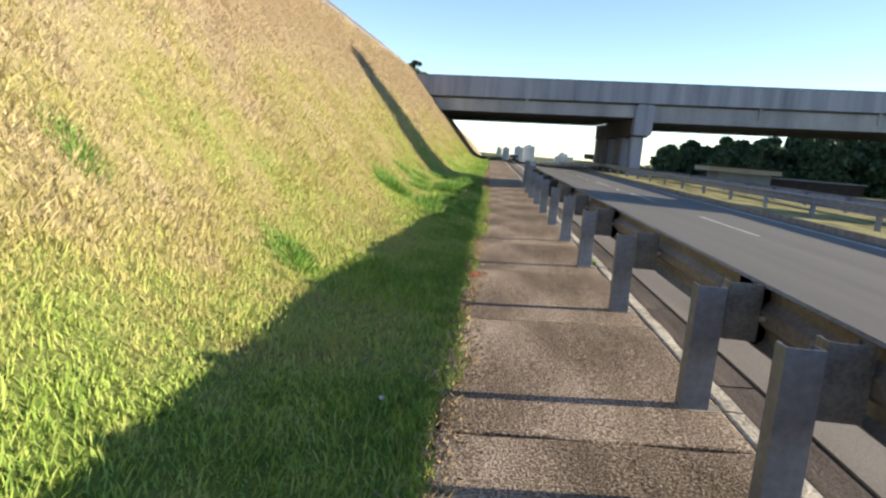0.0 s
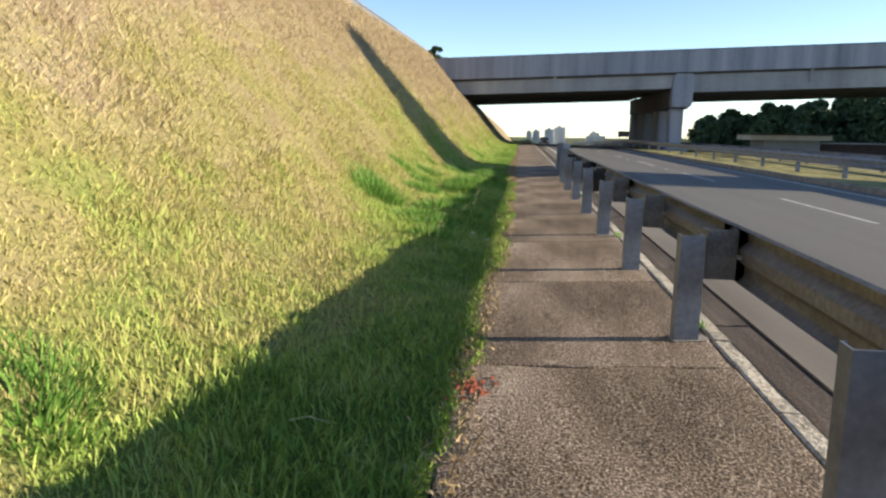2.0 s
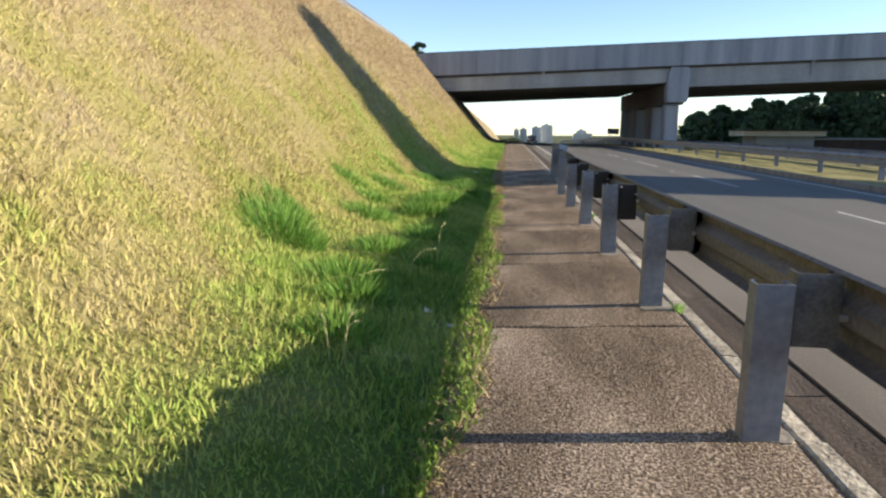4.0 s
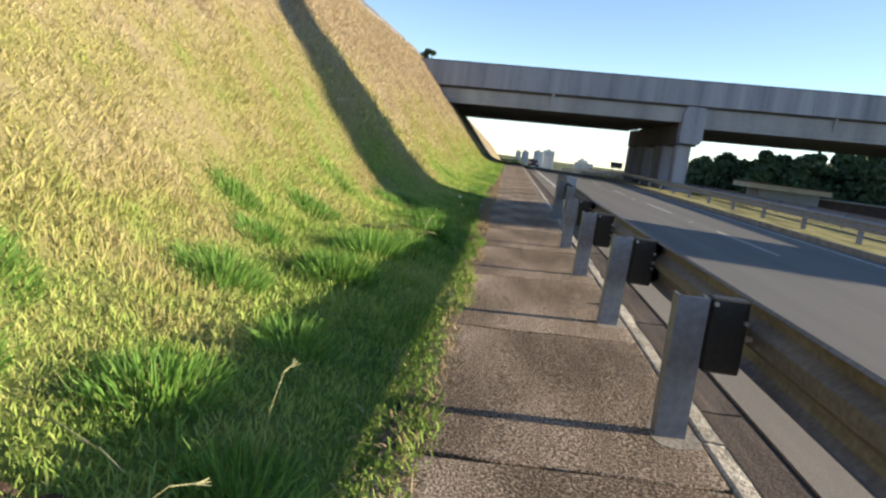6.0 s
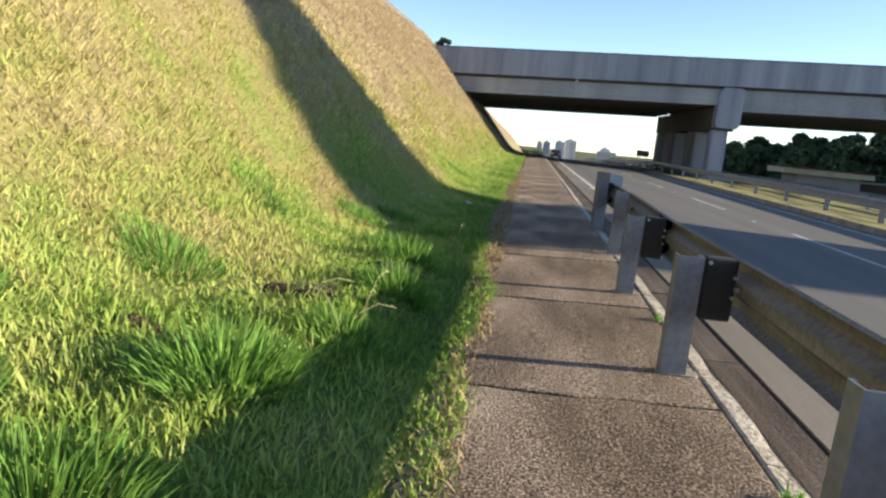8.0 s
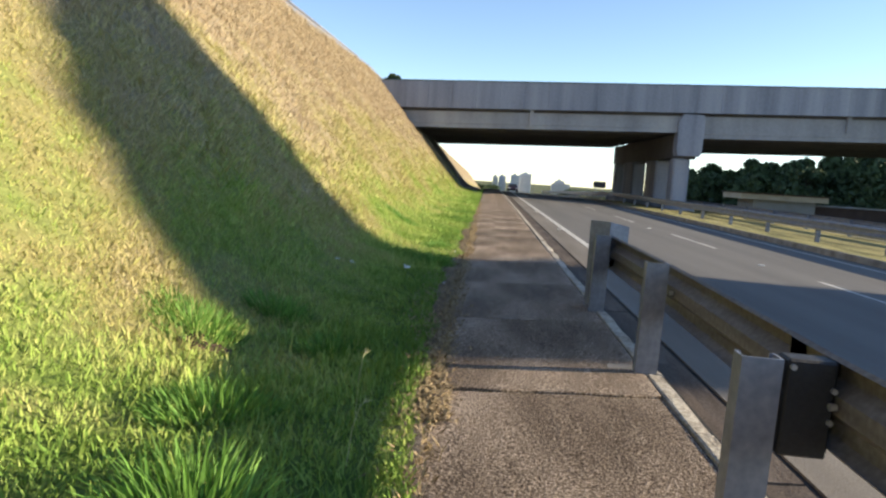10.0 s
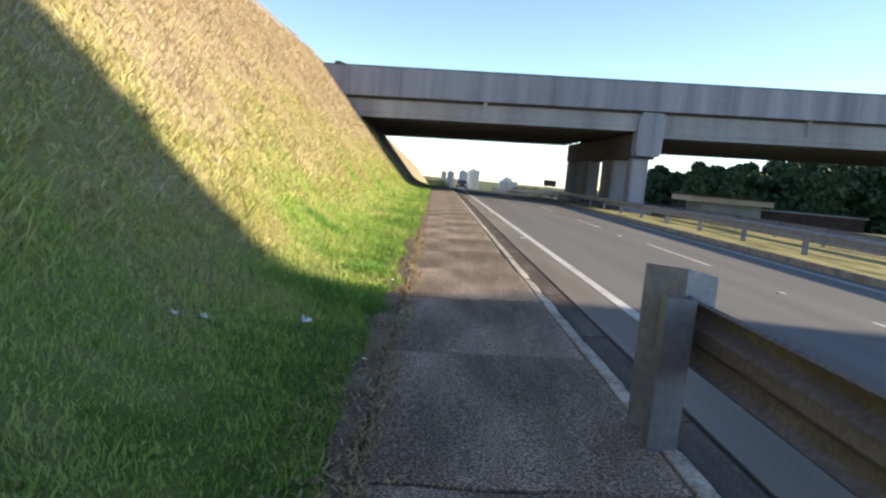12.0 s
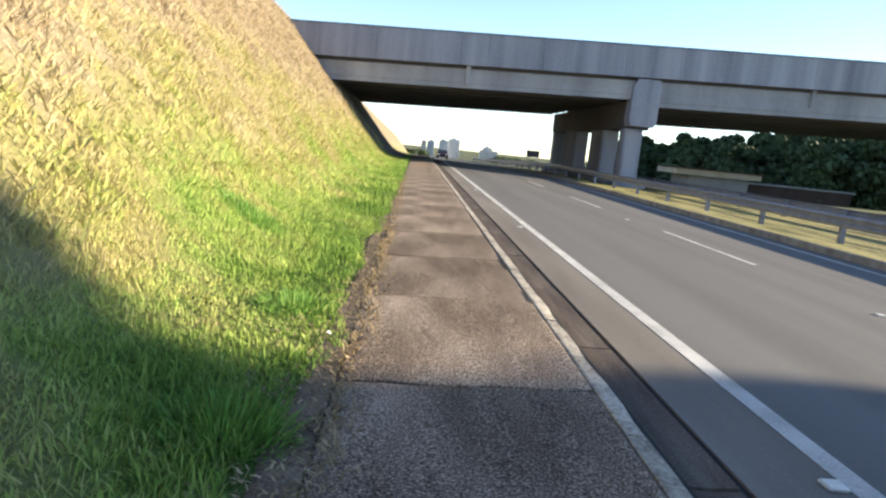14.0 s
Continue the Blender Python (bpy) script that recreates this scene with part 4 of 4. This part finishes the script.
# straw lodged on the slab edges
n = 4500
ey = rng.uniform(-4, 30, n)
ex = TOE + 0.05 + 0.10 * rng.random(n) ** 2 + 0.04 * np.sin(ey * 3.1) + np.clip((ey - 4.5) / 3, 0, 1) * np.clip((17 - ey) / 2, 0, 1) * 0.08
blades("lodged_straw", ex, ey, np.maximum(bank_at(ex, ey), 0.04 * ex) + 0.008, rng.uniform(0.03, 0.10, n), rng.uniform(0.005, 0.010, n), rng.uniform(0.6, 0.98, n), M_DRY, rng, "pale straw lodged on the slab edges")
for x, y, m in ((0.175, 12.7, 60), (0.18, 7.9, 40), (0.175, 15.2, 30), (0.17, 4.3, 20)):
    e = empty("weed", "small green weed growing at the kerb joint", "weed", "kerb weeds")
    a = rng.uniform(0, 6.28, m)
    blades("foliage", x + 0.05 * np.cos(a) * rng.random(m), y + 0.09 * np.sin(a) * rng.random(m), np.full(m, 0.012), rng.uniform(0.03, 0.08, m), rng.uniform(0.006, 0.012, m), rng.uniform(0.3, 0.9, m), M_TUFT, rng, "", e)
# pale mortar patches round the post feet
for k, yy in enumerate((-0.98, 0, 2, 4, 6, 8, 10, 12, 14, 16, 18.1)):
    rp = random.Random(60 + k)
    big = 1.35 if yy in (8, 10, 12) else 0.6
    ring = []
    for i in range(14):
        a = 2 * math.pi * i / 14
        sq = max(abs(math.cos(a)), abs(math.sin(a)))
        ring.append((min(0.165, 0.055 + 0.115 * math.cos(a) / sq * rp.uniform(0.85, 1.05)), yy + 0.05 + 0.11 * big * math.sin(a) / sq * rp.uniform(0.75, 1.15)))
    pv = [(x, y, 0.04 * x + 0.004) for x, y in ring] + [(x, y, 0.04 * x - 0.02) for x, y in ring]
    pf = [tuple(range(14))] + [(i, i + 14, (i + 1) % 14 + 14, (i + 1) % 14) for i in range(14)]
    tagged(mesh_object("mortar_patch", pv, pf, M_MORTAR), "pale mortar patch round a guardrail post", "mortar patch", "mortar patches", "structure")


def tuft(x, y, r, h, n):
    t = empty("grass_tuft", "tall tuft of bright green coarse grass", "grass tuft", "grass tufts on the verge")
    n, r = int(2.4 * n), 0.85 * r
    rr = r * np.sqrt(rng.random(n))
    aa = rng.uniform(0, 2 * np.pi, n)
    px, py = x + rr * np.cos(aa), y + rr * np.sin(aa)
    hh = 0.78 * h * rng.uniform(0.45, 1.15, n) * (1 - 0.35 * rr / r)
    blades("foliage", px, py, bank_at(px, py), hh, rng.uniform(0.005, 0.012, n), np.clip(0.25 + 0.6 * rr / r + rng.normal(0, 0.15, n), 0.05, 0.95), M_TUFT, rng, "", t, aa + rng.normal(0, 0.5, n))


for x, y, r, h, n in ((-2.88, 8.95, 0.42, 0.42, 420), (-2.55, 11.0, 0.34, 0.30, 300), (-2.15, 8.2, 0.36, 0.30, 260), (-2.1, 9.4, 0.34, 0.28, 240), (-1.98, 12.75, 0.34, 0.36, 330),
                      (-2.0, 11.75, 0.34, 0.34, 330), (-1.53, 8.9, 0.22, 0.32, 120), (-1.62, 14.5, 0.28, 0.30, 260),
                      (-1.75, 15.6, 0.28, 0.34, 220), (-2.5, 18.8, 0.30, 0.26, 220), (-3.2, 15.9, 0.30, 0.26, 200), (-2.7, 12.1, 0.30, 0.24, 220),
                      (-2.8, 2.5, 0.28, 0.14, 200), (-3.66, 0.75, 0.26, 0.15, 200), (-3.1, 9.6, 0.34, 0.24, 220), (-2.72, 2.3, 0.30, 0.17, 220), (-1.84, 6.9, 0.26, 0.26, 180),
                      (-2.76, 17.9, 0.36, 0.26, 300), (-1.91, 18.1, 0.26, 0.22, 200), (-2.77, 27.9, 0.55, 0.26, 380), (-1.69, 24.9, 0.34, 0.20, 260), (-1.6, 22.8, 0.34, 0.26, 320),
                      (-2.87, 13.9, 0.34, 0.24, 240), (-2.1, 16.6, 0.34, 0.26, 260), (-1.68, 13.4, 0.24, 0.24, 200), (-1.92, 7.6, 0.24, 0.30, 150), (-3.15, 12.6, 0.30, 0.24, 220), (-1.8, 10.2, 0.24, 0.26, 160)):
    tuft(x, y, r, h, n)


# bare soil with broken sticks, and bleached stalks standing or lying in the grass
M_EARTH = material("bare_earth", ((0.035, 0.025, 0.018), (0.08, 0.055, 0.04), (0.13, 0.095, 0.07)), 9, 0.95, 1.0, 60)
M_STALK = material("bleached_stalk", ((0.30, 0.30, 0.15), (0.46, 0.44, 0.26)), 12, 0.8, 0.2, 80)


def bare_patch(x, y, r, seed):
    rnd = random.Random(seed)
    v, f = [(0, 0, bank(x, y) + 0.032)], []
    k = 22
    for ring in (0.35, 0.7, 1.0):
        for i in range(k):
            a = 2 * math.pi * i / k
            q = r * ring * (1 + 0.3 * math.sin(3 * a + seed) + rnd.uniform(-0.15, 0.15))
            px, py = q * math.cos(a), 0.6 * q * math.sin(a)
            v.append((px, py, bank(x + px, y + py) + (0.03 if ring < 1 else -0.02) + rnd.uniform(-0.012, 0.012)))
    f += [(0, 1 + i, 1 + (i + 1) % k) for i in range(k)]
    for j in range(2):
        f += [(1 + j * k + i, 1 + (j + 1) * k + i, 1 + (j + 1) * k + (i + 1) % k, 1 + j * k + (i + 1) % k) for i in range(k)]
    o = mesh_object("bare_soil", v, f, M_EARTH, smooth=True)
    o.location = (x, y, 0)
    return tagged(o, "dark bare soil showing through the grass", "soil", "bare soil patches", "structure")


for k, (x, y, r) in enumerate(((-2.08, 14.05, 0.26), (-1.75, 15.0, 0.22), (-2.05, 8.55, 0.18), (-2.62, 17.7, 0.2), (-2.55, 13.1, 0.12))):
    bare_patch(x, y, r, 300 + k)


def stalk(points, r, label, name="stalk", heads=False):
    """A thin bent stem through a few points above the ground."""
    b = bmesh.new()
    for p, q in zip(points, points[1:]):
        cyl(b, p, q, r, r * 0.8, 5)
    t = empty(name, label, "stalk", "stalks in the grass")
    part("stem", b, M_STALK, t)
    if heads:
        e, d = Vector(points[-1]), Vector(points[-1]) - Vector(points[-2])
        for i in range(3):
            b = bmesh.new()
            side = Vector((0.03 * (i - 1), 0.02 * (1 - i), 0))
            cyl(b, e - d * 0.12 * i, e - d * 0.12 * i + d.normalized() * 0.035 + side * 0.6, 0.003, 0.001, 5)
            part("seed_spike", b, M_STALK, t)


def on(x, y, h):
    return (x, y, bank(x, y) + h)


for x, y, dx, dy, h in ((-1.62, 13.45, 0.06, 0.30, 0.30), (-1.66, 13.35, -0.16, 0.02, 0.22), (-1.70, 13.5, 0.2, 0.16, 0.17), (-1.55, 9.05, 0.05, 0.12, 0.36), (-1.72, 8.4, 0.2, 0.14, 0.25),
                        (-1.50, 16.9, 0.02, 0.1, 0.30), (-1.42, 16.3, 0.05, 0.1, 0.26), (-1.72, 6.5, 0.02, 0.04, 0.24), (-1.78, 6.45, -0.05, 0.05, 0.22), (-1.75, 6.55, 0.06, 0.02, 0.2)):
    stalk([on(x, y, -0.03), on(x + dx * 0.3, y + dy * 0.3, h * 0.6), on(x + dx * 0.7, y + dy * 0.7, h * 0.95), on(x + dx, y + dy, h)], 0.0019, "pale seeding grass stalk standing in the verge", heads=True)
for x, y, a, l in ((-2.10, 14.0, 0.1, 0.30), (-2.02, 13.96, -0.2, 0.26), (-1.92, 14.12, 0.5, 0.2), (-2.15, 8.9, -0.3, 0.3), (-1.95, 8.8, -0.5, 0.28), (-1.9, 8.2, 0.9, 0.35), (-3.0, 1.9, 0.1, 0.25), (-1.75, 2.6, 0.15, 0.16),
                   (-2.55, 4.3, 0.2, 0.2), (-2.6, 3.6, -0.2, 0.22), (-2.05, 7.9, -0.25, 0.24), (-3.2, 4.9, 0.1, 0.2)):
    c, n2 = math.cos(a) * l / 2, math.sin(a) * l / 2
    stalk([on(x - c, y - n2, 0.065), on(x, y, 0.085), on(x + c, y + n2, 0.06)], 0.003, "dry broken stick lying on the grass", "stick")
